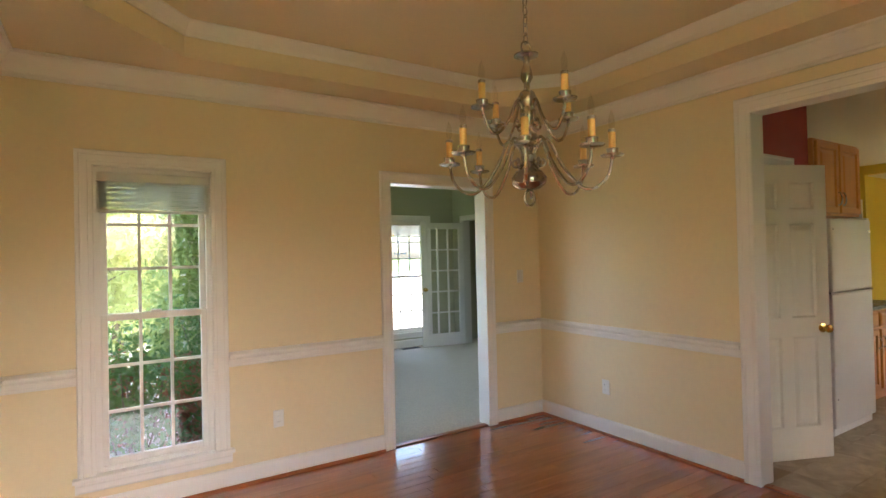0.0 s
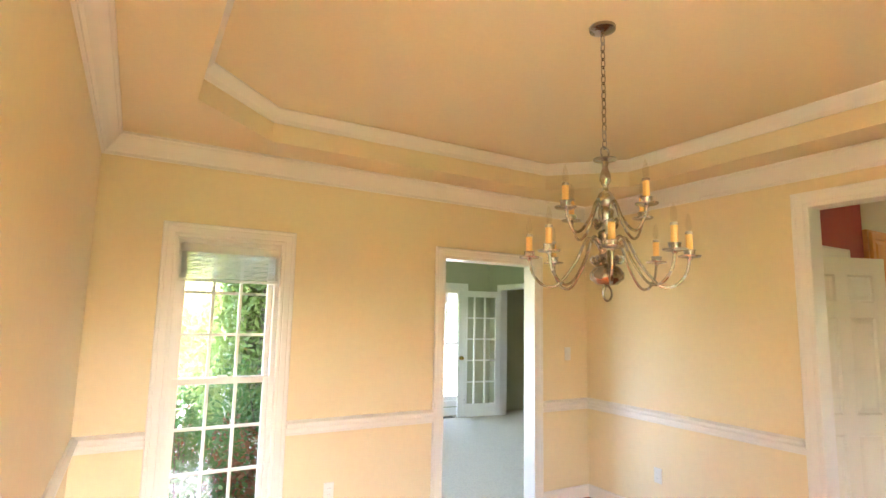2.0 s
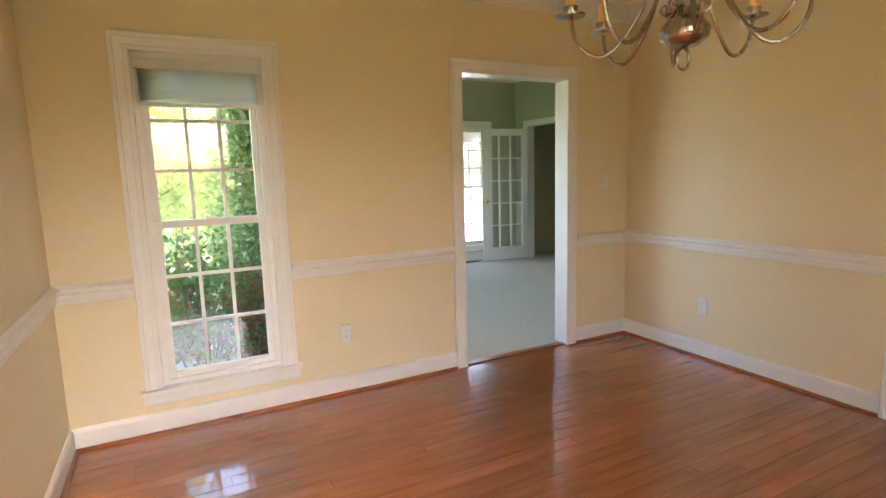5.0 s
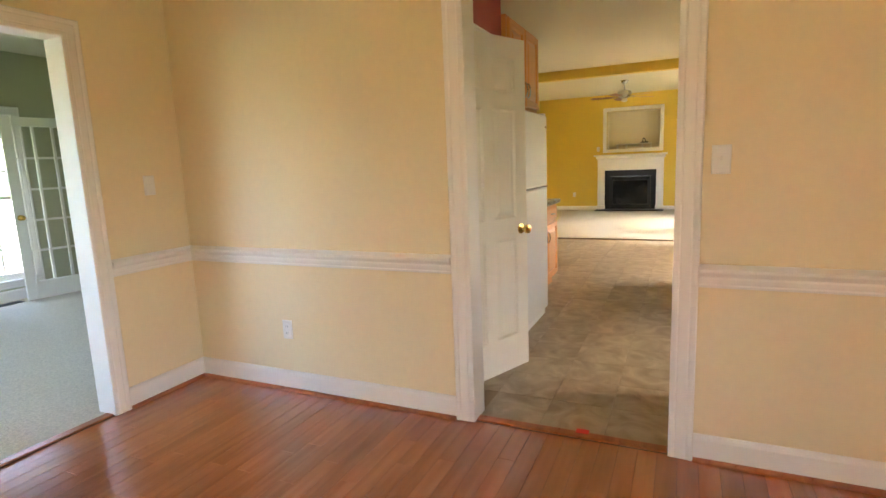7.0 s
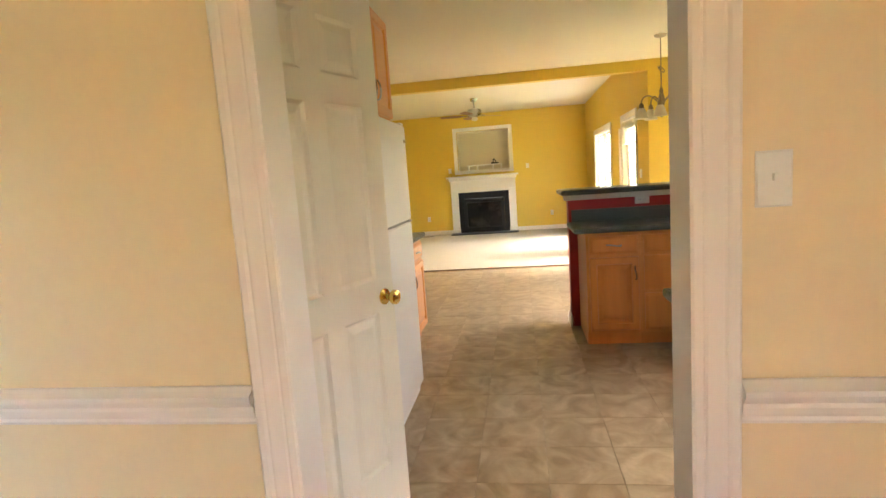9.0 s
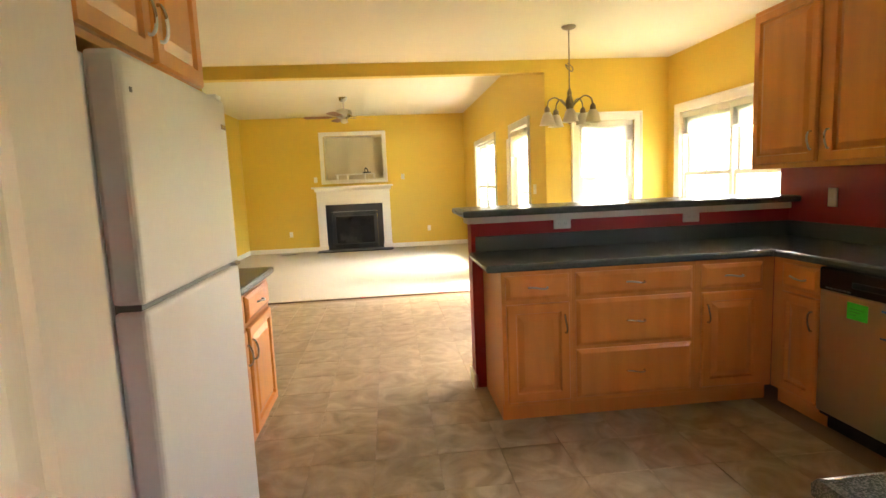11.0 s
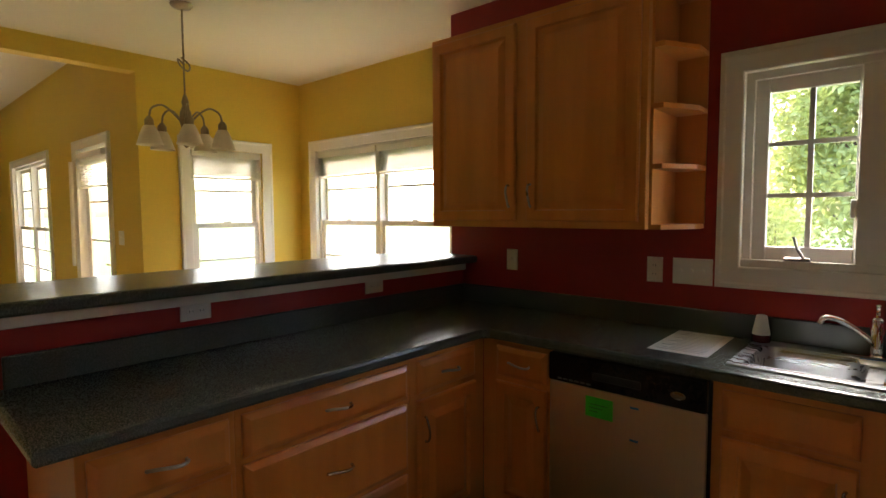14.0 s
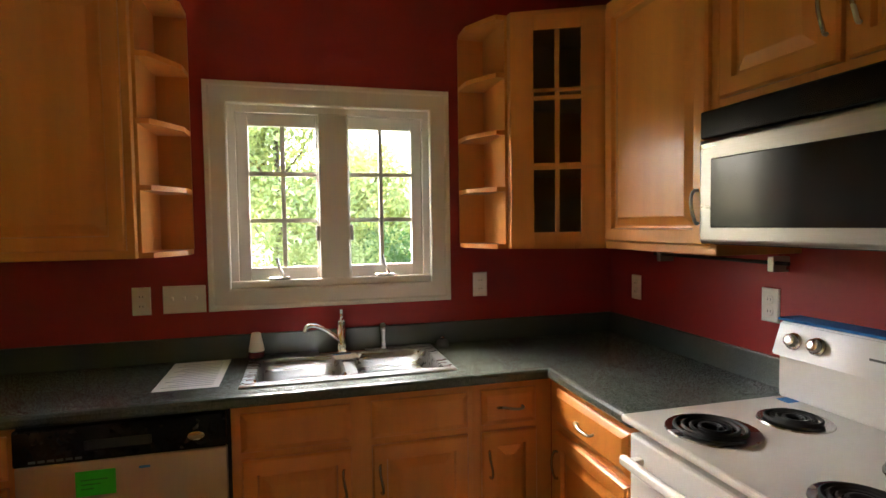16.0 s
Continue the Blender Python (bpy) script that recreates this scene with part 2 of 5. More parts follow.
def turned(profile, n=20, bm=None, centre=(0, 0, 0), caps=True):
    """A lathe: profile of (radius, z) from bottom to top."""
    bm = bm or bmesh.new()
    rings = []
    for r, z in profile:
        rings.append([bm.verts.new((centre[0] + max(r, 1e-4) * math.cos(2 * math.pi * i / n), centre[1] + max(r, 1e-4) * math.sin(2 * math.pi * i / n), centre[2] + z)) for i in range(n)])
    for a, b in zip(rings, rings[1:]):
        for i in range(n):
            bm.faces.new((a[i], a[(i + 1) % n], b[(i + 1) % n], b[i]))
    if caps:
        bm.faces.new(rings[0][::-1])
        bm.faces.new(rings[-1])
    return bm


def tube(points, radius, n=8, bm=None, taper=1.0):
    """A round bar along a line of points."""
    bm = bm or bmesh.new()
    pts = [Vector(p) for p in points]
    rings, side = [], None
    for i, p in enumerate(pts):
        d = (pts[min(i + 1, len(pts) - 1)] - pts[max(i - 1, 0)]).normalized()
        if side is None:
            side = d.orthogonal().normalized()
        side = (side - d * side.dot(d)).normalized()
        up = d.cross(side)
        r = radius * (1 + (taper - 1) * i / (len(pts) - 1))
        rings.append([bm.verts.new(p + r * (side * math.cos(2 * math.pi * k / n) + up * math.sin(2 * math.pi * k / n))) for k in range(n)])
    for a, b in zip(rings, rings[1:]):
        for i in range(n):
            bm.faces.new((a[i], a[(i + 1) % n], b[(i + 1) % n], b[i]))
    bm.faces.new(rings[0][::-1])
    bm.faces.new(rings[-1])
    return bm


def curve(points, n=6):
    """Smooth line through the points."""
    pts = [Vector(p) for p in points]
    pts = [2 * pts[0] - pts[1]] + pts + [2 * pts[-1] - pts[-2]]
    out = []
    for a, b, c, d in zip(pts, pts[1:], pts[2:], pts[3:]):
        for k in range(n):
            t = k / n
            out.append(0.5 * (2 * b + (c - a) * t + (2 * a - 5 * b + 4 * c - d) * t * t + (3 * b - a - 3 * c + d) * t ** 3))
    return out + [pts[-2]]


def moulding(path, profile, at, closed=False, bm=None):
    """Sweeps a profile of (offset to the left, height) along a flat path with mitred corners; at(u, v, h) gives the place."""
    bm = bm or bmesh.new()
    pts = [Vector(p) for p in path]
    n = len(pts)
    rings = []
    for i, p in enumerate(pts):
        da = (p - pts[i - 1]).normalized() if i or closed else (pts[1] - p).normalized()
        db = (pts[(i + 1) % n] - p).normalized() if i < n - 1 or closed else da
        na, nb = Vector((-da.y, da.x)), Vector((-db.y, db.x))
        m = (na + nb).normalized()
        m = m / max(0.3, m.dot(na))
        rings.append([bm.verts.new(at(p.x + m.x * o, p.y + m.y * o, h)) for o, h in profile])
    for i in range(n if closed else n - 1):
        a, b = rings[i], rings[(i + 1) % n]
        for k in range(len(profile)):
            j = (k + 1) % len(profile)
            bm.faces.new((a[k], a[j], b[j], b[k]))
    if not closed:
        bm.faces.new(rings[0][::-1])
        bm.faces.new(rings[-1])
    return bm


def pierced(u0, u1, v0, v1, holes, solid):
    """Calls solid(u0, u1, v0, v1) for the pieces of a slab round its holes (u0, u1, v0, v1)."""
    us = sorted({u0, u1, *(h[0] for h in holes), *(h[1] for h in holes)})
    for a, b in zip(us, us[1:]):
        inside = sorted(h[2:] for h in holes if h[0] <= a and h[1] >= b)
        v = v0
        for lo, hi in inside:
            if lo > v:
                solid(a, b, v, lo)
            v = hi
        if v1 > v:
            solid(a, b, v, v1)


def wall(name, axis, f0, f1, u0, u1, z0, z1, holes, mats, label):
    """A wall with openings. axis: the way it faces; f0, f1: its two faces; mats: for the low face, the high face and the rest."""
    bm = bmesh.new()
    if axis == "x":
        pierced(u0, u1, z0, z1, holes, lambda a, b, c, d: put_box(bm, f0, f1, a, b, c, d))
    else:
        pierced(u0, u1, z0, z1, holes, lambda a, b, c, d: put_box(bm, a, b, f0, f1, c, d))
    bm.normal_update()
    bmesh.ops.recalc_face_normals(bm, faces=bm.faces)
    k = "xyz".index(axis)
    for f in bm.faces:
        f.material_index = 0 if f.normal[k] < -0.5 else 1 if f.normal[k] > 0.5 else 2
    return structure(name, bm, mats, label, "wall")


# ---- structure: walls ----
W_H = 2.92
wall("wall_dining_north", "y", 4.8, 4.92, -0.21, 5.6, 0, W_H, [(0.355, 0.987, 0.255, 2.035), (2.27, 3.17, 0, 2.035)], (CREAM, GREEN, TRIM), "cream-painted dining room wall with a tall window and a doorway")
wall("wall_dining_west", "x", -0.21, -0.09, 0.3, 4.8, 0, W_H, [], (EXTERIOR, CREAM, CREAM), "plain cream-painted dining room wall")
# south wall is out of view; the unglazed hole is added as a daylight source
wall("wall_dining_south", "y", 0.3, 0.42, -0.09, 3.8, 0, W_H, [(0.3, 1.25, 0.55, 2.1)], (EXTERIOR, CREAM, TRIM), "unseen cream-painted dining room wall with an opening added for daylight")
wall("wall_dining_east", "x", 3.8, 3.92, -0.4, 4.8, 0, W_H, [(1.947, 2.865, 0, 2.31)], (CREAM, RED, TRIM), "wall between dining room and kitchen, cream one side and dark red the other")
wall("wall_kitchen_south", "y", -0.4, -0.31, 3.92, 7.22, 0, W_H, [(4.875, 5.755, 1.21, 2.0)], (EXTERIOR, RED, TRIM), "dark red painted kitchen wall above the sink")
wall("wall_kitchen_jog", "x", 7.22, 7.34, -0.8, -0.31, 0, W_H, [], (EXTERIOR, YELLOW, RED), "short return of the kitchen wall, dark red and mustard")
wall("wall_breakfast_south", "y", -0.8, -0.68, 7.34, 9.65, 0, W_H, [(7.65, 9.27, 0.72, 1.995)], (EXTERIOR, YELLOW, TRIM), "mustard-painted breakfast nook wall with a double window")
wall("wall_breakfast_east", "x", 9.53, 9.65, -0.68, 0.7, 0, W_H, [(-0.29, 0.33, 0.72, 1.965)], (YELLOW, YELLOW, YELLOW), "mustard-painted breakfast nook wall with a single window")
structure("beam", box(9.53, 9.65, 0.7, 4.24, 2.485, W_H), YELLOW, "mustard-painted ceiling beam between kitchen and family room", "beam")
wall("wall_hall_east", "x", 9.53, 9.65, 4.24, 5.45, 0, W_H, [(4.36, 5.1, 0, 2.05)], (YELLOW, YELLOW, YELLOW), "mustard-painted hall wall with a white door")
wall("wall_family_south", "y", 0.58, 0.7, 9.65, 15.6, 0, W_H, [(10.235, 11.115, 0, 2.035), (12.25, 14.03, 0.5, 2.04)], (EXTERIOR, YELLOW, TRIM), "mustard-painted family room wall with a glazed door and a window")
wall("wall_family_east", "x", 15.6, 15.72, 0.58, 5.57, 0, W_H, [(2.494, 3.744, 1.535, 2.465), (2.68, 3.66, 0, 0.86)], (YELLOW, EXTERIOR, YELLOW), "mustard-painted family room wall with fireplace and niche")
wall("wall_family_north", "y", 5.45, 5.57, 5.6, 15.6, 0, W_H, [], (YELLOW, EXTERIOR, YELLOW), "plain mustard-painted family room wall")
wall("wall_pantry", "y", 3.1, 3.22, 3.92, 5.1, 0, W_H, [(4.03, 4.73, 0, 2.06)], (RED, CREAM, TRIM), "dark red wall round the pantry doorway")
wall("wall_pantry_side", "x", 4.98, 5.1, 3.22, 4.8, 0, W_H, [], (CREAM, RED, RED), "dark red pantry side wall beside the refrigerator")
wall("wall_kitchen_north", "y", 3.77, 3.89, 5.1, 6.05, 0, W_H, [], (RED, CREAM, YELLOW), "kitchen wall behind refrigerator and cabinets")
wall("wall_hall_west", "x", 5.93, 6.05, 3.89, 5.45, 0, W_H, [], (CREAM, YELLOW, YELLOW), "plain hall wall")
wall("wall_green_north", "y", 8.75, 8.87, 1.23, 6.7, 0, W_H, [(4.18, 4.93, 0.235, 2.055)], (GREEN, EXTERIOR, TRIM), "sage green wall with a tall window")
wall("wall_green_east", "x", 5.48, 5.6, 4.92, 8.75, 0, W_H, [(7.63, 8.42, 0, 2.05)], (GREEN, CREAM, TRIM), "sage green wall with a doorway")
# unseen west wall; its wide opening is added to brighten the green room
wall("wall_green_west", "x", 1.23, 1.35, 4.92, 8.75, 0, W_H, [(5.4, 8.2, 0.4, 2.1)], (EXTERIOR, GREEN, GREEN), "unseen sage green wall with an opening added to let in daylight")
wall("wall_closet_back", "x", 6.6, 6.7, 5.57, 8.75, 0, W_H, [], (CREAM, EXTERIOR, CREAM), "plain wall beyond the green room doorway")
wall("wall_knee", "x", 7.25, 7.39, -0.31, 1.895, 0, 1.145, [], (RED, YELLOW, RED), "dark red half wall carrying the breakfast bar")

# ---- structure: floors and ceilings ----
structure("ground_slab", box(-0.21, 15.72, -0.8, 8.87, -0.3, -0.03), EXTERIOR, "concrete slab under the house", "slab")
structure("floor_carpet_family", box(10.38, 15.6, 0.7, 5.45, -0.03, 0.008), CARPET_BEIGE, "pale beige wall-to-wall carpet in the family room", "carpet")
structure("floor_carpet_green_room", box(1.35, 6.6, 4.86, 8.75, -0.03, 0.004), CARPET_GREY, "grey-green wall-to-wall carpet", "carpet")
structure("ceiling_kitchen", box(3.86, 9.6, -0.76, 5.5, 2.615, 2.74), WHITE_CEIL, "off-white kitchen ceiling", "ceiling")
structure("ceiling_family", box(9.6, 15.7, 0.6, 5.5, 2.87, 2.97), WHITE_CEIL, "off-white family room ceiling", "ceiling")
structure("ceiling_green_room", box(1.25, 6.65, 4.86, 8.8, 2.74, 2.84), WHITE_CEIL, "off-white ceiling of the green room", "ceiling")
structure("roof", box(-0.4, 16.0, -1.1, 9.1, 2.98, 3.2), EXTERIOR, "roof over the house", "roof")

TRAY = [(0.34, 1.25), (0.80, 0.80), (2.98, 0.80), (3.44, 1.25), (3.44, 3.96), (2.98, 4.42), (0.80, 4.42), (0.34, 3.96)]
C_LOW, C_TOP = 2.62, 2.825
bm = bmesh.new()
low = [bm.verts.new((x, y, C_LOW)) for x, y in TRAY]
top = [bm.verts.new((x, y, C_TOP)) for x, y in TRAY]
out = [bm.verts.new(p) for p in ((-0.17, 0.34, C_LOW), (3.88, 0.34, C_LOW), (3.88, 4.88, C_LOW), (-0.17, 4.88, C_LOW))]
for i in range(8):
    bm.faces.new((low[i], low[(i + 1) % 8], top[(i + 1) % 8], top[i]))
bm.faces.new(top)
for a, b, c in ((0, 1, 0), (2, 3, 1), (4, 5, 2), (6, 7, 3)):
    bm.faces.new((low[a], low[b], out[c]))
for a, b, c, d in ((1, 2, 1, 0), (3, 4, 2, 1), (5, 6, 3, 2), (7, 0, 0, 3)):
    bm.faces.new((low[a], low[b], out[c], out[d]))
structure("ceiling_dining", bm, CREAM_CEIL, "cream tray ceiling with clipped corners", "ceiling")

# ---- structure: mouldings ----
flat = lambda u, v, h: (u, v, h)
tray_crown = [(0.0, C_TOP - 0.085), (0.012, C_TOP - 0.085), (0.02, C_TOP - 0.06), (0.045, C_TOP - 0.03), (0.06, C_TOP - 0.012), (0.06, C_TOP - 0.002), (0, C_TOP - 0.002)]
structure("trim_tray", moulding(TRAY, tray_crown, flat, True), TRIM, "white crown moulding round the raised tray", "moulding")
crown = [(0, 2.49), (0.014, 2.49), (0.016, 2.508), (0.028, 2.514), (0.05, 2.545), (0.082, 2.585), (0.088, 2.598), (0.1, 2.602), (0.1, 2.618), (0, 2.618)]
structure("trim_crown_dining", moulding([(-0.09, 0.42), (3.8, 0.42), (3.8, 4.8), (-0.09, 4.8)], crown, flat, True), TRIM, "white crown moulding under the dining room ceiling", "moulding")
rail = [(o, h - 0.022) for o, h in ((0, 0.80), (0.012, 0.80), (0.015, 0.808), (0.013, 0.816), (0.017, 0.824), (0.021, 0.838), (0.020, 0.848), (0.030, 0.858), (0.036, 0.868), (0.036, 0.880), (0.020, 0.890), (0.012, 0.897), (0, 0.897))]
for nm, path in (("trim_chair_rail_north", [(1.078, 4.8), (2.178, 4.8)][::-1]), ("trim_chair_rail_corner", [(3.8, 2.966), (3.8, 4.8), (3.263, 4.8)]), ("trim_chair_rail_west", [(0.264, 4.8), (-0.09, 4.8), (-0.09, 0.42), (0.2, 0.42)]), ("trim_chair_rail_east", [(1.3, 0.42), (3.8, 0.42), (3.8, 1.846)])):
    structure(nm, moulding(path, rail, flat), TRIM, "white fluted chair rail moulding", "moulding")
base = [(0, 0), (0.016, 0), (0.016, 0.10), (0.013, 0.112), (0.006, 0.122), (0, 0.124)]
shoe = [(0.0165, 0), (0.034, 0), (0.033, 0.009), (0.026, 0.017), (0.0165, 0.019)]
D_BASE = [[(2.178, 4.8), (-0.09, 4.8), (-0.09, 0.42), (3.8, 0.42), (3.8, 1.846)], [(3.8, 2.966), (3.8, 4.8), (3.263, 4.8)]]
for k, path in enumerate(D_BASE):
    structure("baseboard_dining_%d" % (k + 1), moulding(path, base, flat), TRIM, "white baseboard in the dining room", "baseboard")
    structure("trim_shoe_%d" % (k + 1), moulding(path, shoe, flat), OAK_TRIM, "varnished oak shoe moulding along the baseboard", "moulding")
base_low = [(0, 0), (0.014, 0), (0.014, 0.085), (0.009, 0.097), (0, 0.1)]
for k, path in enumerate(([(15.6, 0.7), (15.6, 2.37)], [(15.6, 3.965), (15.6, 5.45), (9.65, 5.45), (9.65, 5.2)], [(14.13, 0.7), (15.6, 0.7)], [(11.21, 0.7), (12.15, 0.7)], [(9.53, 0.7), (9.53, -0.68), (7.39, -0.68)][::-1], [(6.05, 5.45), (6.05, 3.89)], [(7.39, -0.6), (7.39, 1.895), (7.25, 1.895)])):
    structure("baseboard_family_%d" % (k + 1), moulding(path, base_low, flat), TRIM, "white baseboard", "baseboard")
for k, path in enumerate(([(5.48, 8.51), (5.48, 8.75), (1.35, 8.75), (1.35, 4.92)],)):
    structure("baseboard_green_%d" % (k + 1), moulding(path, base, flat), TRIM, "white baseboard in the green room", "baseboard")

# casings: fluted boards round windows and doorways
def fluted(w):
    return [(0, 0), (0, 0.012), (0.006, 0.016), (w * 0.22, 0.017), (w * 0.27, 0.0145), (w * 0.32, 0.017), (w * 0.66, 0.0185), (w * 0.72, 0.0165), (w * 0.8, 0.021), (w - 0.006, 0.022), (w, 0.017), (w, 0)]


def plain(w):
    return [(0, 0), (0, 0.014), (0.006, 0.017), (w * 0.72, 0.02), (w * 0.8, 0.026), (w - 0.004, 0.026), (w, 0.02), (w, 0)]


on_n = lambda y: (lambda u, v, h: (u, y - h, v))
on_s = lambda y: (lambda u, v, h: (u, y + h, v))
on_e = lambda x: (lambda u, v, h: (x - h, u, v))
on_w = lambda x: (lambda u, v, h: (x + h, u, v))


def door_path(u0, u1, h):
    """Up, across and down, with the opening on the right hand."""
    return [(u0, 0), (u0, h), (u1, h), (u1, 0)]


def frame_path(u0, u1, v0, v1):
    return [(u0, v0), (u0, v1), (u1, v1), (u1, v0)]


def casing(name, path, prof, at, closed=False, label="white painted door casing"):
    structure(name, moulding(path, prof, at, closed), TRIM, label, "casing")


casing("trim_door_green_room", door_path(2.27, 3.17, 2.035), fluted(0.092), on_n(4.8))
casing("trim_door_green_room_far", door_path(2.27, 3.17, 2.035), fluted(0.092), on_s(4.92))
casing("trim_door_kitchen", door_path(1.947, 2.865, 2.31), fluted(0.1), on_e(3.8))
casing("trim_door_kitchen_far", door_path(1.947, 2.865, 2.31), plain(0.08), on_w(3.92))
casing("trim_door_pantry", door_path(4.03, 4.73, 2.06), plain(0.085), on_n(3.1))
casing("trim_door_hall", door_path(4.36, 5.1, 2.05), plain(0.085), on_e(9.53))
casing("trim_door_patio", door_path(10.235, 11.115, 2.035), plain(0.085), on_s(0.7))
casing("trim_door_green_east", door_path(7.63, 8.42, 2.05), plain(0.085), on_e(5.48))
casing("trim_window_dining", frame_path(0.355, 0.987, 0.232, 2.035), fluted(0.09), on_n(4.8), False, "white painted window casing")
casing("trim_window_green", frame_path(4.18, 4.93, 0.235, 2.055), fluted(0.09), on_n(8.75), True, "white painted window casing")
casing("trim_window_sink", frame_path(4.875, 5.755, 1.21, 2.0), plain(0.09), on_s(-0.31), True, "white painted window casing")
casing("trim_window_nook_double", frame_path(7.65, 9.27, 0.72, 1.995), plain(0.09), on_s(-0.68), True, "white painted window casing")
casing("trim_window_nook_single", frame_path(-0.29, 0.33, 0.72, 1.965), plain(0.09), on_e(9.53), True, "white painted window casing")
casing("trim_window_family", frame_path(12.25, 14.03, 0.5, 2.04), plain(0.09), on_s(0.7), True, "white painted window casing")
structure("trim_threshold_kitchen", box(3.802, 3.858, 1.95, 2.862, 0.0, 0.012, 0.005), OAK_TRIM, "varnished oak threshold strip at the kitchen doorway", "threshold")
structure("trim_threshold_green", box(2.272, 3.168, 4.802, 4.858, 0.0, 0.012, 0.005), OAK_TRIM, "varnished oak threshold strip at the carpet", "threshold")


# ---- windows ----
def sash(name, w, z0, z1, y, cols, rows, parent, rail=0.04, stile=0.035, ox=0.0):
    bm = bmesh.new()
    put_box(bm, ox, ox + stile, y, y + 0.03, z0, z1, 0.003, 0, 1)
    put_box(bm, ox + w - stile, ox + w, y, y + 0.03, z0, z1, 0.003, 0, 1)
    put_box(bm, ox + stile, ox + w - stile, y, y + 0.03, z0, z0 + rail, 0.003, 0, 1)
    put_box(bm, ox + stile, ox + w - stile, y, y + 0.03, z1 - rail, z1, 0.003, 0, 1)
    s = part(name, bm, TRIM, parent)
    a, b, c, d = ox + stile, ox + w - stile, z0 + rail, z1 - rail
    for i in range(1, cols):
        x = a + (b - a) * i / cols
        part("muntin", box(x - 0.009, x + 0.009, y + 0.004, y + 0.026, c, d), TRIM, s)
    for j in range(1, rows):
        z = c + (d - c) * j / rows
        part("muntin", box(a, b, y + 0.006, y + 0.024, z - 0.009, z + 0.009), TRIM, s)
    p = part("pane", box(a, b, y + 0.013, y + 0.016, c, d), GLASS, s)
    p.visible_shadow = False
    return s


def window_thing(name, m, w, h, label, cols=3, rows=3, hung=True, mull=0, stool=True, sill=0.06, apron=False):
    """A window in its opening: x across, y outwards, z up from the opening's lower corner."""
    win = thing(name, m, label, "window")
    win["kind"] = "structure"
    f = 0.03
    bm = bmesh.new()
    put_box(bm, 0, f, 0.02, 0.12, 0, h)
    put_box(bm, w - f, w, 0.02, 0.12, 0, h)
    put_box(bm, f, w - f, 0.02, 0.12, h - f, h)
    put_box(bm, f, w - f, 0.02, 0.12, 0, f)
    part("window_frame", bm, TRIM, win)
    n = mull + 1
    bay = (w - 2 * f - mull * 0.05) / n
    for k in range(n):
        x = f + k * (bay + 0.05)
        if k:
            part("mullion", box(x - 0.05, x, 0.015, 0.115, f, h - f, 0.004), TRIM, win)
        if hung:
            mid = f + (h - 2 * f) / 2
            sash("lower_sash", bay, f, mid + 0.02, 0.035, cols, rows, win, ox=x)
            sash("upper_sash", bay, mid - 0.02, h - f, 0.07, cols, rows, win, ox=x)
            part("sash_lock", box(x + bay / 2 - 0.03, x + bay / 2 + 0.03, 0.03, 0.055, mid + 0.02, mid + 0.034, 0.004), PLASTIC_WHITE, win)
        else:
            sash("sash", bay, f, h - f, 0.045, cols, rows, win, 0.055, 0.05, x)
    if stool:
        part("window_sill", box(-sill, w + sill, -0.045, 0.03, -0.022, 0.003, 0.006), TRIM, win)
    if apron:
        part("apron", moulding([(-sill + 0.012, 0), (w + sill - 0.012, 0)], [(0, -0.024), (0.018, -0.024), (0.021, -0.036), (0.016, -0.05), (0.018, -0.078), (0.012, -0.088), (0, -0.09)], lambda u, v, h: (u, -v, h)), TRIM, win)
    return win


window_thing("window_1", pose(0.355, 4.8, 0.255), 0.632, 1.78, "tall white double-hung window with small panes in the dining room", 3, 3, sill=0.115, apron=True)
window_thing("window_2", pose(4.18, 8.75, 0.235), 0.75, 1.82, "tall white double-hung window in the green room", 3, 3)
window_thing("window_4", pose(9.27, -0.68, 0.72, 0, 0, 180), 1.62, 1.275, "white double window in the breakfast nook", 1, 2, True, 1)
window_thing("window_5", pose(9.53, 0.33, 0.72, 0, 0, -90), 0.62, 1.245, "white double-hung window in the breakfast nook", 1, 2)
window_thing("window_6", pose(14.03, 0.7, 0.5, 0, 0, 180), 1.78, 1.54, "white double window in the family room", 2, 3, True, 1)


def blind(m, w, top, drop, slats, label, wand=False):
    """A raised venetian blind: headrail, stack of slats, bottom rail."""
    b = thing("window_blind", m, label, "blind", "raised window blinds")
    part("headrail", box(0.004, w - 0.004, -0.03, 0.025, top - 0.052, top - 0.002, 0.004), BLIND, b)
    step = (drop - 0.075) / slats
    for i in range(slats):
        z = top - 0.055 - i * step
        tilt = math.sin(i * 1.7) * 0.0012
        bm = bmesh.new()
        vs = [bm.verts.new((x, y, z + zz + (tilt if x > w / 2 else -tilt))) for x in (0.008, w - 0.008) for y, zz in ((-0.026, -0.003), (0, 0.002), (0.024, -0.003))]
        bm.faces.new((vs[0], vs[1], vs[4], vs[3]))
        bm.faces.new((vs[1], vs[2], vs[5], vs[4]))
        bmesh.ops.solidify(bm, geom=bm.faces[:], thickness=min(0.004, step * 0.5))
        part("slat", bm, BLIND, b)
    part("bottom_rail", box(0.006, w - 0.006, -0.026, 0.024, top - drop, top - drop + 0.018, 0.004), BLIND, b)
    if wand:
        part("wand", tube([(0.1, -0.035, top - 0.04), (0.11, -0.04, top - 0.6)], 0.005, 6), PLASTIC_WHITE, b)
    return b


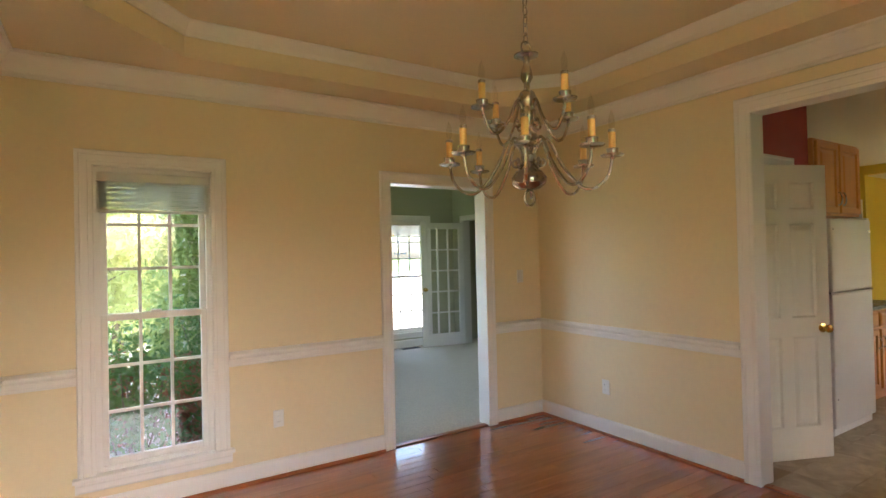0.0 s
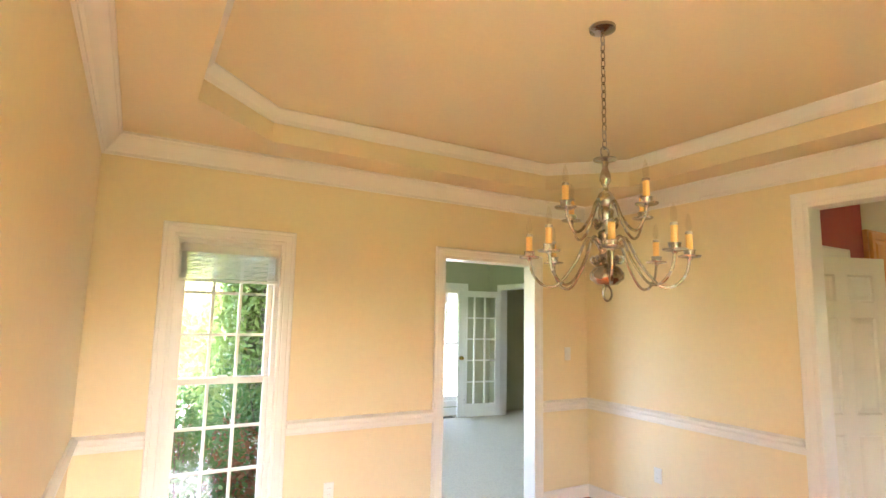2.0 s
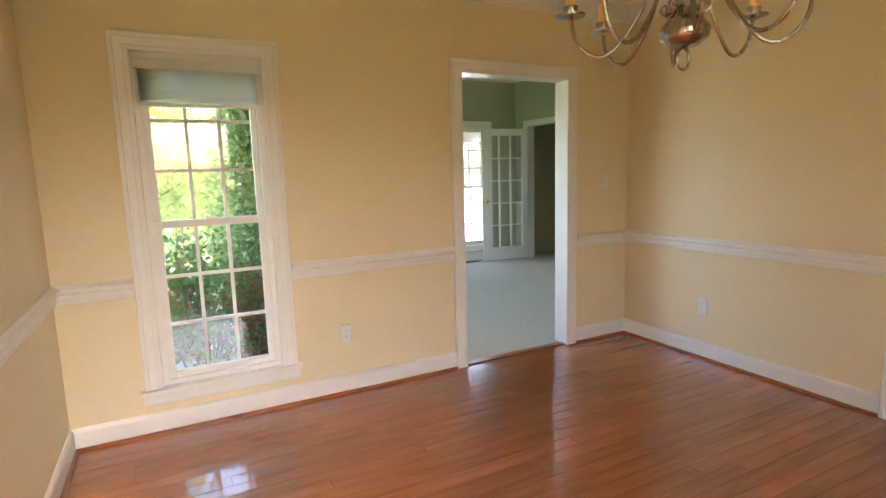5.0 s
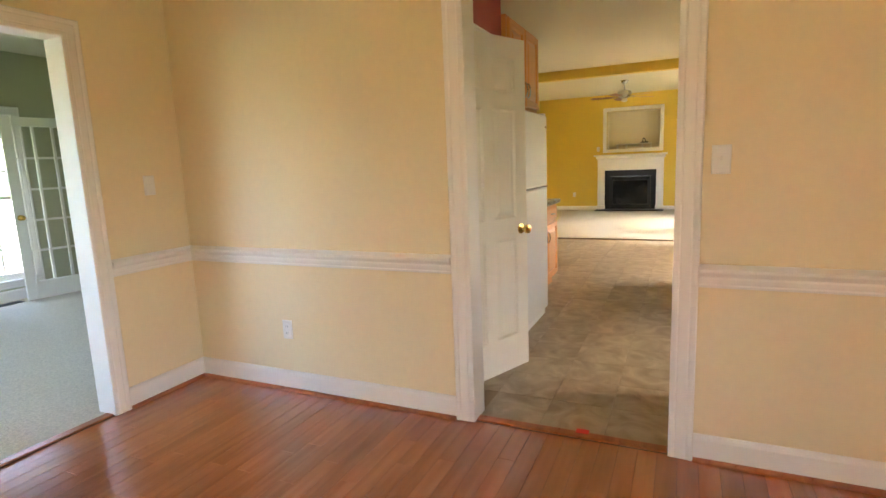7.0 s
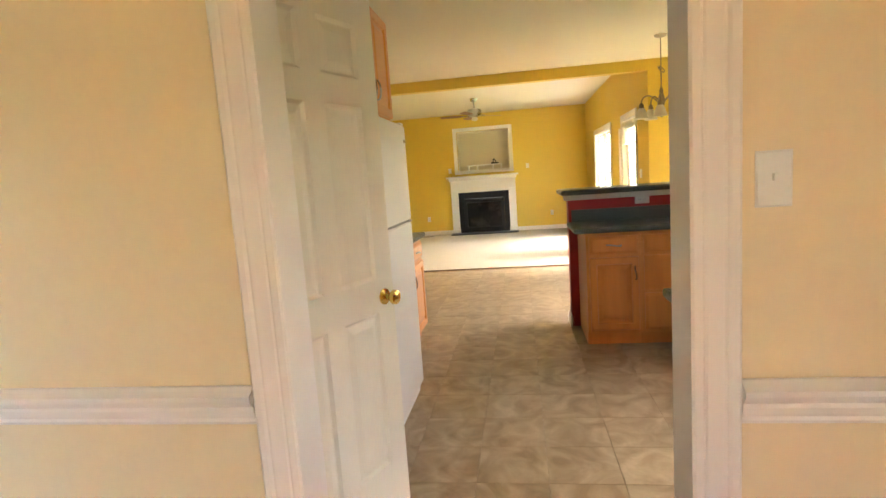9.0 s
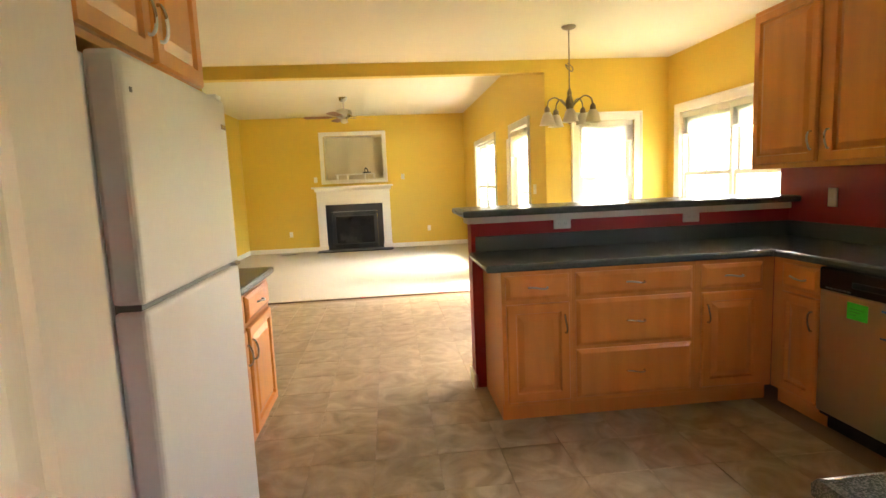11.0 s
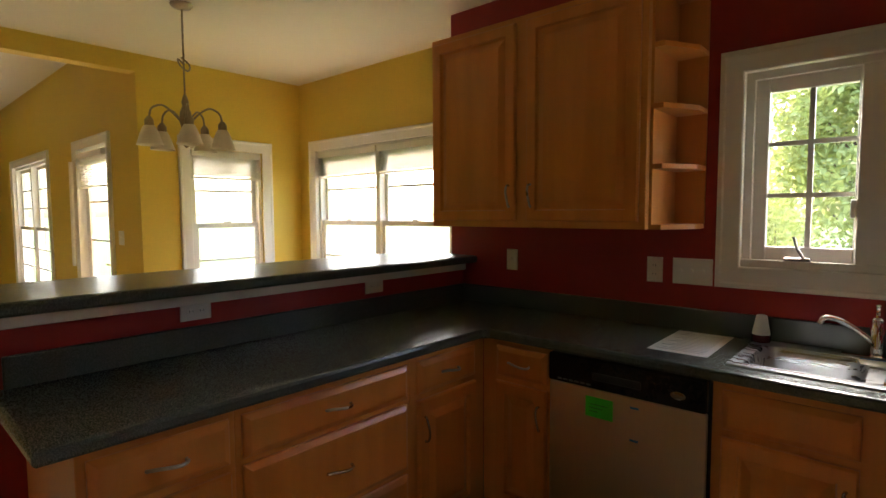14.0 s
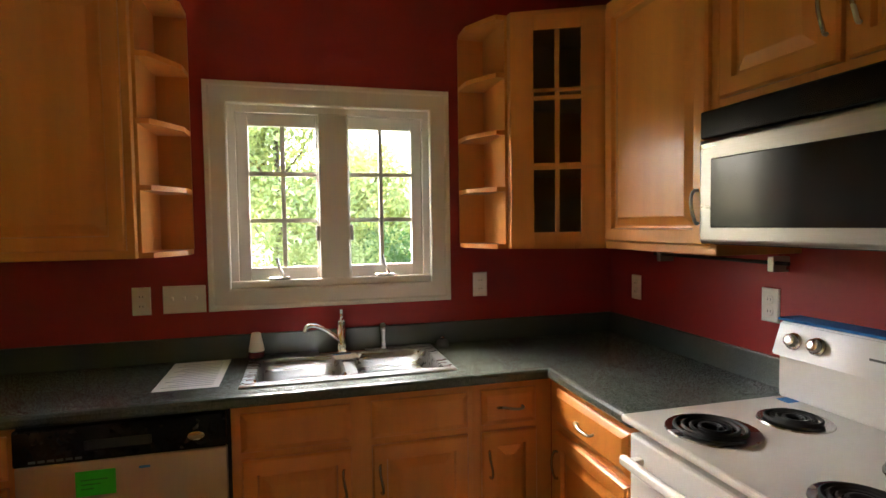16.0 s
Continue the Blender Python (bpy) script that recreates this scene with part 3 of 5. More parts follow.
blind(pose(0.362, 4.822, 0.255), 0.618, 1.745, 0.235, 20, "white venetian blind pulled up in the dining room window")
blind(pose(4.195, 8.772, 0.235), 0.72, 1.80, 0.24, 24, "white venetian blind pulled up in the green room window")
blind(pose(9.26, -0.71, 0.72, 0, 0, 180), 0.79, 1.262, 0.23, 22, "white venetian blind pulled up in the nook's double window")
blind(pose(8.445, -0.71, 0.72, 0, 0, 180), 0.785, 1.262, 0.23, 22, "white venetian blind pulled up in the nook's double window")
blind(pose(9.555, 0.32, 0.72, 0, 0, -90), 0.60, 1.235, 0.23, 22, "white venetian blind pulled up in the nook's single window")


# ---- cabinets ----
def panel(bm, x0, x1, z0, z1, y, loops, mi=0):
    """A fronted board on the plane y, facing -y: loops of (inset, depth towards the viewer)."""
    rings = []
    for inset, d in loops:
        rings.append([bm.verts.new(p) for p in ((x0 + inset, y - d, z0 + inset), (x1 - inset, y - d, z0 + inset), (x1 - inset, y - d, z1 - inset), (x0 + inset, y - d, z1 - inset))])
    for a, b in zip(rings, rings[1:]):
        for i in range(4):
            bm.faces.new((a[i], a[(i + 1) % 4], b[(i + 1) % 4], b[i])).material_index = mi
    bm.faces.new(rings[-1]).material_index = mi
    bm.faces.new(rings[0][::-1]).material_index = mi
    return bm


RAISED = [(0, 0), (0, 0.014), (0.006, 0.022), (0.05, 0.022), (0.055, 0.008), (0.062, 0.007), (0.092, 0.020), (0.095, 0.0205)]
SLAB = [(0, 0), (0, 0.008), (0.004, 0.012), (0.02, 0.021), (0.024, 0.0215)]


def pull(x, y, z, upright, parent, length=0.10):
    """A wavy bow pull."""
    a = length / 2
    pts = [(-a, 0, 0), (-a, -0.014, 0.004), (-a * 0.6, -0.024, 0.005), (0, -0.028, 0), (a * 0.6, -0.024, -0.005), (a, -0.014, -0.004), (a, 0, 0)]
    pts = [(x + p[2], y + p[1], z + p[0]) if upright else (x + p[0], y + p[1], z + p[2]) for p in pts]
    return smooth(part("handle", tube(curve(pts, 3), 0.0052, 7), CHROME, parent, "brushed nickel bow handle"), 60)


def fronts_on(cab, items):
    for kind, x0, x1, z0, z1, grip in items:
        if kind == "drawer":
            d = part("drawer_front", panel(bmesh.new(), x0, x1, z0, z1, -0.001, SLAB), MAPLE, cab)
            if grip:
                pull((x0 + x1) / 2, -0.02, (z0 + z1) / 2, False, d)
        else:
            d = part("door", panel(bmesh.new(), x0, x1, z0, z1, -0.001, RAISED), MAPLE, cab)
            if grip:
                gx = x0 + 0.028 if grip[0] == "l" else x1 - 0.028
                gz = z1 - 0.12 if grip[1] == "t" else z0 + 0.12
                pull(gx, -0.02, gz, True, d)


def base_cabinet(m, w, depth, items, label, kick=0.05, hollow=False):
    """Front at y = 0 facing -y."""
    c = thing("base_cabinet", m, label, "cabinet", "kitchen base cabinets")
    bm = bmesh.new()
    if hollow:
        put_box(bm, 0, w, 0, 0.02, 0.1, 0.874)
        put_box(bm, 0, 0.018, 0.02, depth, 0.1, 0.874)
        put_box(bm, w - 0.018, w, 0.02, depth, 0.1, 0.874)
        put_box(bm, 0.018, w - 0.018, 0.02, depth, 0.1, 0.12)
        put_box(bm, 0.018, w - 0.018, depth - 0.01, depth, 0.12, 0.874)
    else:
        put_box(bm, 0, w, 0, depth, 0.1, 0.874, 0.002, 0, 1)
    part("body", bm, MAPLE_SIDE, c)
    part("toe_kick", box(0.0, w, kick, depth, 0, 0.1), MAPLE_SIDE, c)
    fronts_on(c, items)
    return c


def wall_cabinet(m, w, depth, h, items, label):
    c = thing("wall_cabinet", m, label, "cabinet", "kitchen wall cabinets")
    part("body", box(0, w, 0, depth, 0, h, 0.002, 1), MAPLE_SIDE, c)
    fronts_on(c, items)
    return c


DZ = (0.71, 0.845)
FX = 6.685
# breakfast bar run, facing west
def bar_m(y):
    return pose(FX, y, 0, 0, 0, -90)


base_cabinet(bar_m(1.825), 0.398, 0.56, [("drawer", 0.022, 0.378, *DZ, True), ("door", 0.022, 0.378, 0.125, 0.685, "rt")], "honey maple base cabinet with drawer and door, at the bar's end")
base_cabinet(bar_m(1.427), 0.72, 0.56, [("drawer", 0.02, 0.70, *DZ, True), ("drawer", 0.02, 0.70, 0.425, 0.69, True), ("drawer", 0.02, 0.70, 0.125, 0.405, True)], "honey maple three-drawer base cabinet under the bar counter")
base_cabinet(bar_m(0.707), 0.482, 0.56, [("drawer", 0.038, 0.405, *DZ, True), ("door", 0.038, 0.405, 0.125, 0.685, "lt")], "honey maple base cabinet with drawer and door, near the corner")
# sink run, facing north
FY = 0.225
def sink_m(x):
    return pose(x, FY, 0, 0, 0, 180)


base_cabinet(sink_m(6.684), 0.357, 0.53, [("drawer", 0.08, 0.34, *DZ, True), ("door", 0.08, 0.34, 0.125, 0.685, "rt")], "narrow honey maple base cabinet beside the dishwasher")
base_cabinet(sink_m(5.705), 0.853, 0.53, [("drawer", 0.032, 0.40, *DZ, False), ("drawer", 0.473, 0.832, *DZ, False), ("door", 0.032, 0.40, 0.125, 0.685, "rt"), ("door", 0.473, 0.832, 0.125, 0.685, "lt")], "honey maple sink base cabinet with two doors", hollow=True)
base_cabinet(sink_m(4.852), 0.326, 0.53, [("drawer", 0.033, 0.257, *DZ, True), ("door", 0.033, 0.257, 0.125, 0.685, "lt")], "narrow honey maple base cabinet beside the sink")
# range run, facing east
def range_m(y):
    return pose(4.525, y, 0, 0, 0, 90)


base_cabinet(range_m(0.225), 0.545, 0.6, [("drawer", 0.07, 0.53, *DZ, True), ("door", 0.07, 0.53, 0.125, 0.685, "lt")], "honey maple base cabinet with drawer and door, beside the range")
base_cabinet(range_m(1.535), 0.255, 0.6, [("drawer", 0.02, 0.235, *DZ, True), ("door", 0.02, 0.235, 0.125, 0.685, "rt")], "narrow honey maple base cabinet at the counter's end")
# run beside the refrigerator, facing south
def north_m(x):
    return pose(x, 3.165, 0)


base_cabinet(north_m(5.99), 0.56, 0.6, [("drawer", 0.02, 0.53, *DZ, True), ("door", 0.02, 0.53, 0.125, 0.685, "rt")], "honey maple base cabinet beside the refrigerator")
base_cabinet(north_m(6.55), 0.54, 0.6, [("drawer", 0.02, 0.5, *DZ, True), ("door", 0.02, 0.5, 0.125, 0.685, "lt")], "honey maple base cabinet at the counter's open end")

# wall cabinets
wall_cabinet(pose(7.195, 0.013, 1.367, 0, 0, 180), 1.165, 0.32, 0.985, [("door", 0.025, 0.545, 0.03, 0.955, "rb"), ("door", 0.61, 1.14, 0.03, 0.955, "lb")], "wide honey maple wall cabinet with two raised-panel doors")
wall_cabinet(pose(4.25, 0.172, 1.367, 0, 0, 90), 0.605, 0.325, 0.985, [("door", 0.025, 0.58, 0.03, 0.955, "rb")], "honey maple wall cabinet beside the microwave")
wall_cabinet(pose(4.25, 0.78, 1.80, 0, 0, 90), 0.78, 0.325, 0.555, [("door", 0.02, 0.38, 0.03, 0.525, "rb"), ("door", 0.4, 0.76, 0.03, 0.525, "lb")], "honey maple wall cabinet above the microwave")
wall_cabinet(pose(5.105, 3.07, 1.722), 0.835, 0.69, 0.61, [("door", 0.02, 0.405, 0.02, 0.59, "rb"), ("door", 0.43, 0.815, 0.02, 0.59, "lb")], "honey maple wall cabinet above the refrigerator")


def corner_shelf(m, label):
    """Open end shelves with clipped corners: back board on the wall at y = 0, side board at x = 0, reaching out to x, -y."""
    c = thing("corner_shelf", m, label, "shelf", "open corner shelves")
    w, d, h = 0.135, 0.285, 0.985
    part("back", box(0.012, w, -0.012, 0, 0.02, h - 0.02), MAPLE_SIDE, c)
    part("side", box(0, 0.012, -d, 0, 0.0, h), MAPLE_SIDE, c)
    for z in (0.0, 0.245, 0.485, 0.725, h - 0.02):
        bm = bmesh.new()
        pts = [(0.012, -0.012), (w, -0.012), (w, -d * 0.45), (w * 0.62, -d * 0.8), (0.05, -d), (0.012, -d)]
        lo = [bm.verts.new((x, y, z)) for x, y in pts]
        hi = [bm.verts.new((x, y, z + 0.02)) for x, y in pts]
        bm.faces.new(lo[::-1])
        bm.faces.new(hi)
        for i in range(6):
            bm.faces.new((lo[i], lo[(i + 1) % 6], hi[(i + 1) % 6], hi[i]))
        part("shelf", bm, MAPLE, c)
    return c


corner_shelf(pose(6.03, -0.308, 1.367) @ Matrix.Diagonal((-1, -1, 1, 1)), "open honey maple end shelves beside the sink window")
corner_shelf(pose(4.60, -0.308, 1.367) @ Matrix.Diagonal((1, -1, 1, 1)), "open honey maple end shelves beside the glass cabinet")

# diagonal corner cabinet with a glazed door
gc = thing("corner_cabinet", pose(0, 0, 1.367), "honey maple corner wall cabinet with a six-pane glass door", "cabinet")
A, B = Vector((4.598, 0.01)), Vector((4.252, 0.17))
foot = [(4.598, -0.308), (4.598, 0.01), (4.252, 0.17), (3.922, 0.17), (3.922, -0.308)]
bm = bmesh.new()
for z0, z1 in ((0, 0.018), (0.967, 0.985), (0.33, 0.345), (0.65, 0.665)):
    lo = [bm.verts.new((x, y, z0)) for x, y in foot]
    hi = [bm.verts.new((x, y, z1)) for x, y in foot]
    bm.faces.new(lo[::-1])
    bm.faces.new(hi)
    for i in range(5):
        bm.faces.new((lo[i], lo[(i + 1) % 5], hi[(i + 1) % 5], hi[i]))
put_box(bm, 4.585, 4.598, -0.308, 0.005, 0.018, 0.967)
put_box(bm, 3.922, 4.25, 0.158, 0.17, 0.018, 0.967)
put_box(bm, 3.922, 4.585, -0.306, -0.298, 0.018, 0.967)
put_box(bm, 3.924, 3.932, -0.298, 0.158, 0.018, 0.967)
part("body", bm, MAPLE_SIDE, gc)
along = (B - A).normalized()
L = (B - A).length
hold = new("glass_door")
hold.parent = gc
def gbox(x0, x1, z0, z1, y0=-0.02, y1=0.0):
    return box(x0, x1, y0, y1, z0, z1, 0.002, 1)


hold.matrix_basis = pose(A.x, A.y, 0, 0, 0, math.degrees(math.atan2(along.y, along.x))) @ Matrix.Scale(-1, 4, (0, 1, 0))
for nm, b4 in (("stile", (0.0, 0.095, 0, 0.985)), ("stile", (L - 0.095, L, 0, 0.985)), ("rail", (0.095, L - 0.095, 0, 0.07)), ("rail", (0.095, L - 0.095, 0.905, 0.985))):
    part(nm, gbox(*b4), MAPLE, hold)
a, b = 0.095, L - 0.095
part("muntin", gbox((a + b) / 2 - 0.01, (a + b) / 2 + 0.01, 0.07, 0.905, -0.016, -0.004), MAPLE, hold)
for z in (0.348, 0.627):
    part("muntin", gbox(a, b, z - 0.01, z + 0.01, -0.015, -0.005), MAPLE, hold)
part("pane", box(a, b, -0.011, -0.008, 0.07, 0.905), CAB_GLASS, hold).visible_shadow = False
smooth(part("handle", tube(curve([(0.045, -0.02, 0.09), (0.045, -0.04, 0.1), (0.047, -0.046, 0.14), (0.045, -0.04, 0.18), (0.045, -0.02, 0.19)], 3), 0.005, 7), CHROME, hold), 60)

# ---- worktops ----
top = thing("worktop", pose(0, 0, 0), "green-black speckled laminate worktop with backsplash, U-shaped round the kitchen", "worktop")
bm = bmesh.new()
Z0, Z1 = 0.876, 0.914
def slab(x0, x1, y0, y1):
    put_box(bm, x0, x1, y0, y1, Z0, Z1)


pierced(3.922, 7.248, -0.308, 0.235, [(4.92, 5.655, -0.24, 0.15)], slab)
slab(6.672, 7.248, 0.235, 1.885)
slab(3.922, 4.53, 0.235, 0.777)
put_box(bm, 6.632, 6.672, 0.235, 0.275, Z0, Z1)
nose = [(0, Z0 - 0.004), (0.018, Z0 - 0.002), (0.026, Z0 + 0.008), (0.027, Z1 - 0.012), (0.022, Z1 - 0.003), (0.012, Z1), (0, Z1)]
moulding([(7.246, 1.885), (6.672, 1.885), (6.672, 0.275), (6.632, 0.235), (4.53, 0.235), (4.53, 0.777)][::-1], nose, flat, bm=bm)
part("counter", bm, LAMINATE, top)
bm = bmesh.new()
put_box(bm, 3.922, 7.248, -0.308, -0.288, Z1 + 0.0005, 1.015, 0.004)
part("backsplash", bm, LAMINATE, top)
part("backsplash", box(7.228, 7.248, -0.287, 1.87, Z1 + 0.0005, 1.015, 0.004), LAMINATE, top)
part("backsplash", box(3.922, 3.942, -0.287, 0.777, Z1 + 0.0005, 1.015, 0.004), LAMINATE, top)


def short_top(x0, x1, y0, y1, path, label):
    t = thing("worktop", pose(0, 0, 0), label, "worktop")
    bm = box(x0, x1, y0, y1, Z0, Z1)
    moulding(path, nose, flat, bm=bm)
    part("counter", bm, LAMINATE, t)
    return t


t2 = short_top(3.922, 4.53, 1.537, 1.785, [(4.53, 1.537), (4.53, 1.785), (3.922, 1.785)][::-1], "short green-black laminate worktop between range and doorway")
part("backsplash", box(3.922, 3.942, 1.537, 1.785, Z1 + 0.0005, 1.015, 0.004), LAMINATE, t2)
short_top(5.985, 7.1, 3.15, 3.8, [(5.985, 3.15), (7.1, 3.15), (7.1, 3.8)][::-1], "green-black laminate worktop beside the refrigerator")

bar = thing("bar_top", pose(0, 0, 0), "raised breakfast bar top of green-black laminate with white trim below", "worktop")
bm = box(7.165, 7.70, -0.305, 1.93, 1.147, 1.187)
moulding([(7.165, -0.305), (7.165, 1.93), (7.70, 1.93), (7.70, -0.305)], [(o, h - Z0 + 1.147) for o, h in nose], flat, bm=bm)
part("slab", bm, LAMINATE, bar)
part("apron", box(7.225, 7.249, -0.307, 1.92, 1.098, 1.144, 0.003), TRIM, bar, "white painted apron strip")
part("apron", box(7.2495, 7.41, 1.896, 1.92, 1.098, 1.144, 0.003), TRIM, bar)
structure("baseboard_knee_wall", box(7.225, 7.405, 1.897, 1.912, 0, 0.1, 0.003), TRIM, "white baseboard on the end of the half wall", "baseboard")
part("bracket", box(7.391, 7.6, 0.8, 0.84, 1.0, 1.144, 0.004), TRIM, bar)

# ---- sink ----
sink = thing("kitchen_sink", pose(4.895, -0.275, 0.9145), "double-bowl stainless steel sink set in the worktop", "sink")
SW, SD = 0.785, 0.45
bm = bmesh.new()
bowls = [(0.04, 0.372, 0.075, 0.405), (0.413, 0.745, 0.075, 0.405)]
pierced(0, SW, 0, SD, bowls, lambda a, b, c, d: put_box(bm, a, b, c, d, 0, 0.006))
moulding([(0, 0), (SW, 0), (SW, SD), (0, SD)], [(-0.004, 0), (-0.002, 0.006), (0.004, 0.009), (0.012, 0.008), (0.016, 0.005), (0.016, 0)], flat, True, bm)
smooth(part("rim", bm, STEEL, sink), 30)
for x0, x1, y0, y1 in bowls:
    bm = bmesh.new()
    rings = []
    for inset, z in ((-0.001, 0.006), (0.004, 0.003), (0.01, -0.03), (0.018, -0.14), (0.04, -0.165), (0.09, -0.172)):
        r, ring = 0.06 if inset < 0.03 else 0.05, []
        X0, X1, Y0, Y1 = x0 + inset, x1 - inset, y0 + inset, y1 - inset
        for cx, cy, s in ((X1 - r, Y1 - r, 0), (X0 + r, Y1 - r, 90), (X0 + r, Y0 + r, 180), (X1 - r, Y0 + r, 270)):
            for k in range(5):
                q = radians(s + 22.5 * k)
                ring.append(bm.verts.new((cx + r * math.cos(q), cy + r * math.sin(q), z)))
        rings.append(ring)
    for ra, rb in zip(rings, rings[1:]):
        for i in range(20):
            bm.faces.new((ra[i], ra[(i + 1) % 20], rb[(i + 1) % 20], rb[i]))
    bm.faces.new(rings[-1])
    bowl = smooth(part("bowl", bm, STEEL, sink), 50)
    part("drain", turned([(0.035, 0), (0.035, 0.003), (0.02, 0.001)], 16, centre=((x0 + x1) / 2, (y0 + y1) / 2, -0.1715)), STEEL, bowl)

fau = thing("faucet", pose(5.30, -0.243, 0.921), "chrome single-lever kitchen faucet with swivel spout", "faucet")
smooth(part("base", turned([(0.03, 0), (0.03, 0.006), (0.022, 0.012), (0.022, 0.10), (0.019, 0.105), (0.019, 0.135), (0.012, 0.142)], 18), POLISHED, fau))
smooth(part("spout", tube(curve([(0.01, 0.005, 0.05), (0.05, 0.03, 0.092), (0.105, 0.062, 0.13), (0.145, 0.085, 0.136), (0.158, 0.092, 0.114)], 5), 0.0105, 10), POLISHED, fau))
smooth(part("lever", tube([(0, 0, 0.14), (0, -0.005, 0.165), (0, 0.0, 0.185)], 0.008, 8), POLISHED, fau))
part("deck_plate", box(-0.1, 0.1, -0.022, 0.022, -0.001, 0.005, 0.004), POLISHED, fau)
spr = thing("sink_sprayer", pose(5.118, -0.243, 0.921), "chrome side sprayer beside the faucet", "sprayer")
smooth(part("body", turned([(0.022, 0), (0.022, 0.008), (0.013, 0.014), (0.012, 0.06), (0.017, 0.085), (0.017, 0.11), (0.01, 0.116)], 16), POLISHED, spr))
smooth(part("nozzle", tube([(0, 0, 0.1), (0.004, 0.03, 0.112)], 0.012, 10), POLISHED, spr))
stp = thing("sink_stopper", pose(4.845, -0.235, 0.9145), "small dark rubber sink stopper on the rim", "stopper")
smooth(part("body", turned([(0.026, 0), (0.03, 0.006), (0.03, 0.014), (0.022, 0.03), (0.008, 0.036)], 16), PLASTIC_DARK, stp))
smooth(part("cap", turned([(0.01, 0.034), (0.012, 0.04), (0.006, 0.046)], 12), CHROME, stp))
tag = thing("paper_tag", pose(5.29, -0.14, 0.9215, 0, 0, 8), "small white and blue paper tag lying on the sink divider", "tag")
part("sheet", box(-0.05, 0.05, -0.045, 0.03, 0, 0.0012), PAPER, tag)
part("band", box(-0.03, 0.045, -0.062, -0.045, 0, 0.0016), BLUE_TAPE, tag)
frs = thing("air_freshener", pose(5.655, -0.236, 0.9235), "white cone-shaped air freshener with a dark red base beside the sink", "air freshener")
smooth(part("base", turned([(0.032, 0), (0.034, 0.008), (0.032, 0.03)], 18), mat("dark_red_gel", (0.10, 0.006, 0.01), 0.25), frs))
smooth(part("cone", turned([(0.033, 0.03), (0.032, 0.034), (0.02, 0.10), (0.017, 0.106), (0.008, 0.108)], 18), PLASTIC_WHITE, frs))
shp = thing("paper_sheet", pose(5.865, -0.075, 0.9145, 0, 0, 1), "white printed sheet of paper on the worktop", "paper")
part("sheet", box(-0.108, 0.108, -0.2, 0.2, 0, 0.001), PAPER, shp)
for k in range(14):
    part("text_line", box(-0.085, 0.085 - 0.02 * (k % 3), 0.16 - k * 0.024, 0.165 - k * 0.024, 0.0012, 0.0015), INK, shp)
shq = thing("paper_slip", pose(6.86, 3.42, 0.9145, 0, 0, -20), "small folded paper slip on the worktop", "paper")
part("sheet", box(-0.09, 0.09, -0.05, 0.05, 0, 0.006, 0.002), PAPER, shq)
part("text_line", box(-0.06, 0.07, -0.03, 0.02, 0.0062, 0.0066), INK, shq)

# ---- sink window: two casements ----
w3 = window_thing("window_3", pose(5.755, -0.31, 1.21, 0, 0, 180), 0.88, 0.79, "white double casement window over the sink", 2, 3, False, 1, False)
part("mullion_cover", box(0.375, 0.505, 0.0, 0.03, 0.03, 0.76, 0.005), TRIM, w3)
part("window_sill", box(0.0, 0.88, 0.0, 0.03, 0.0, 0.032, 0.004), TRIM, w3)
for k, x in enumerate((0.2, 0.66)):
    cr = part("crank", box(x - 0.045, x + 0.045, -0.018, 0.02, 0.033, 0.047, 0.006), CHROME, w3, "metal window crank")
    smooth(part("crank_handle", tube([(x + 0.02, -0.01, 0.045), (x + 0.0, -0.022, 0.085), (x - 0.012, -0.02, 0.13)], 0.006, 8), CHROME, cr))
for x in (0.365, 0.515):
    part("latch", box(x - 0.008, x + 0.008, 0.0, 0.045, 0.20, 0.27, 0.004), PLASTIC_WHITE, w3)

# ---- appliances ----
dw = thing("dishwasher", pose(6.326, 0.232, 0.0, 0, 0, 180), "stainless steel dishwasher with black control panel", "dishwasher")
part("body", box(0.004, 0.613, 0.005, 0.5, 0.09, 0.87), BLACK_MATT, dw)
part("door", box(0.006, 0.611, -0.02, 0.004, 0.115, 0.75, 0.006), STEEL_DULL, dw)
cp = part("control_panel", box(0.006, 0.611, -0.03, 0.004, 0.753, 0.868, 0.008), BLACK_GLOSS, dw, "black gloss control panel")
part("latch_recess", box(0.2, 0.39, -0.034, -0.028, 0.79, 0.82, 0.006), BLACK_MATT, cp)
smooth(part("badge", turned([(0.026, 0), (0.026, 0.002), (0.02, 0.003)], 20), CHROME, cp)).matrix_basis = pose(0.52, -0.0305, 0.8, 90) @ Matrix.Diagonal((1, 0.55, 1, 1))
for k in range(6):
    part("button", box(0.05 + k * 0.025, 0.068 + k * 0.025, -0.032, -0.029, 0.765, 0.772), PLASTIC_DARK, cp)
part("toe_panel", box(0.01, 0.607, 0.05, 0.06, 0.01, 0.11), BLACK_MATT, dw)
note = thing("green_note", pose(6.157, 0.2535, 0.64, 0, 0, 180), "bright green paper note stuck on the dishwasher door", "note")
part("sheet", box(0, 0.112, -0.0005, 0.0005, 0, 0.08), GREEN_NOTE, note)
for k in range(3):
    part("text_line", box(0.015, 0.09 - 0.02 * k, -0.0012, -0.0006, 0.05 - k * 0.014, 0.0525 - k * 0.014), mat("dark_green_print", (0.03, 0.35, 0.03), 0.7), note)
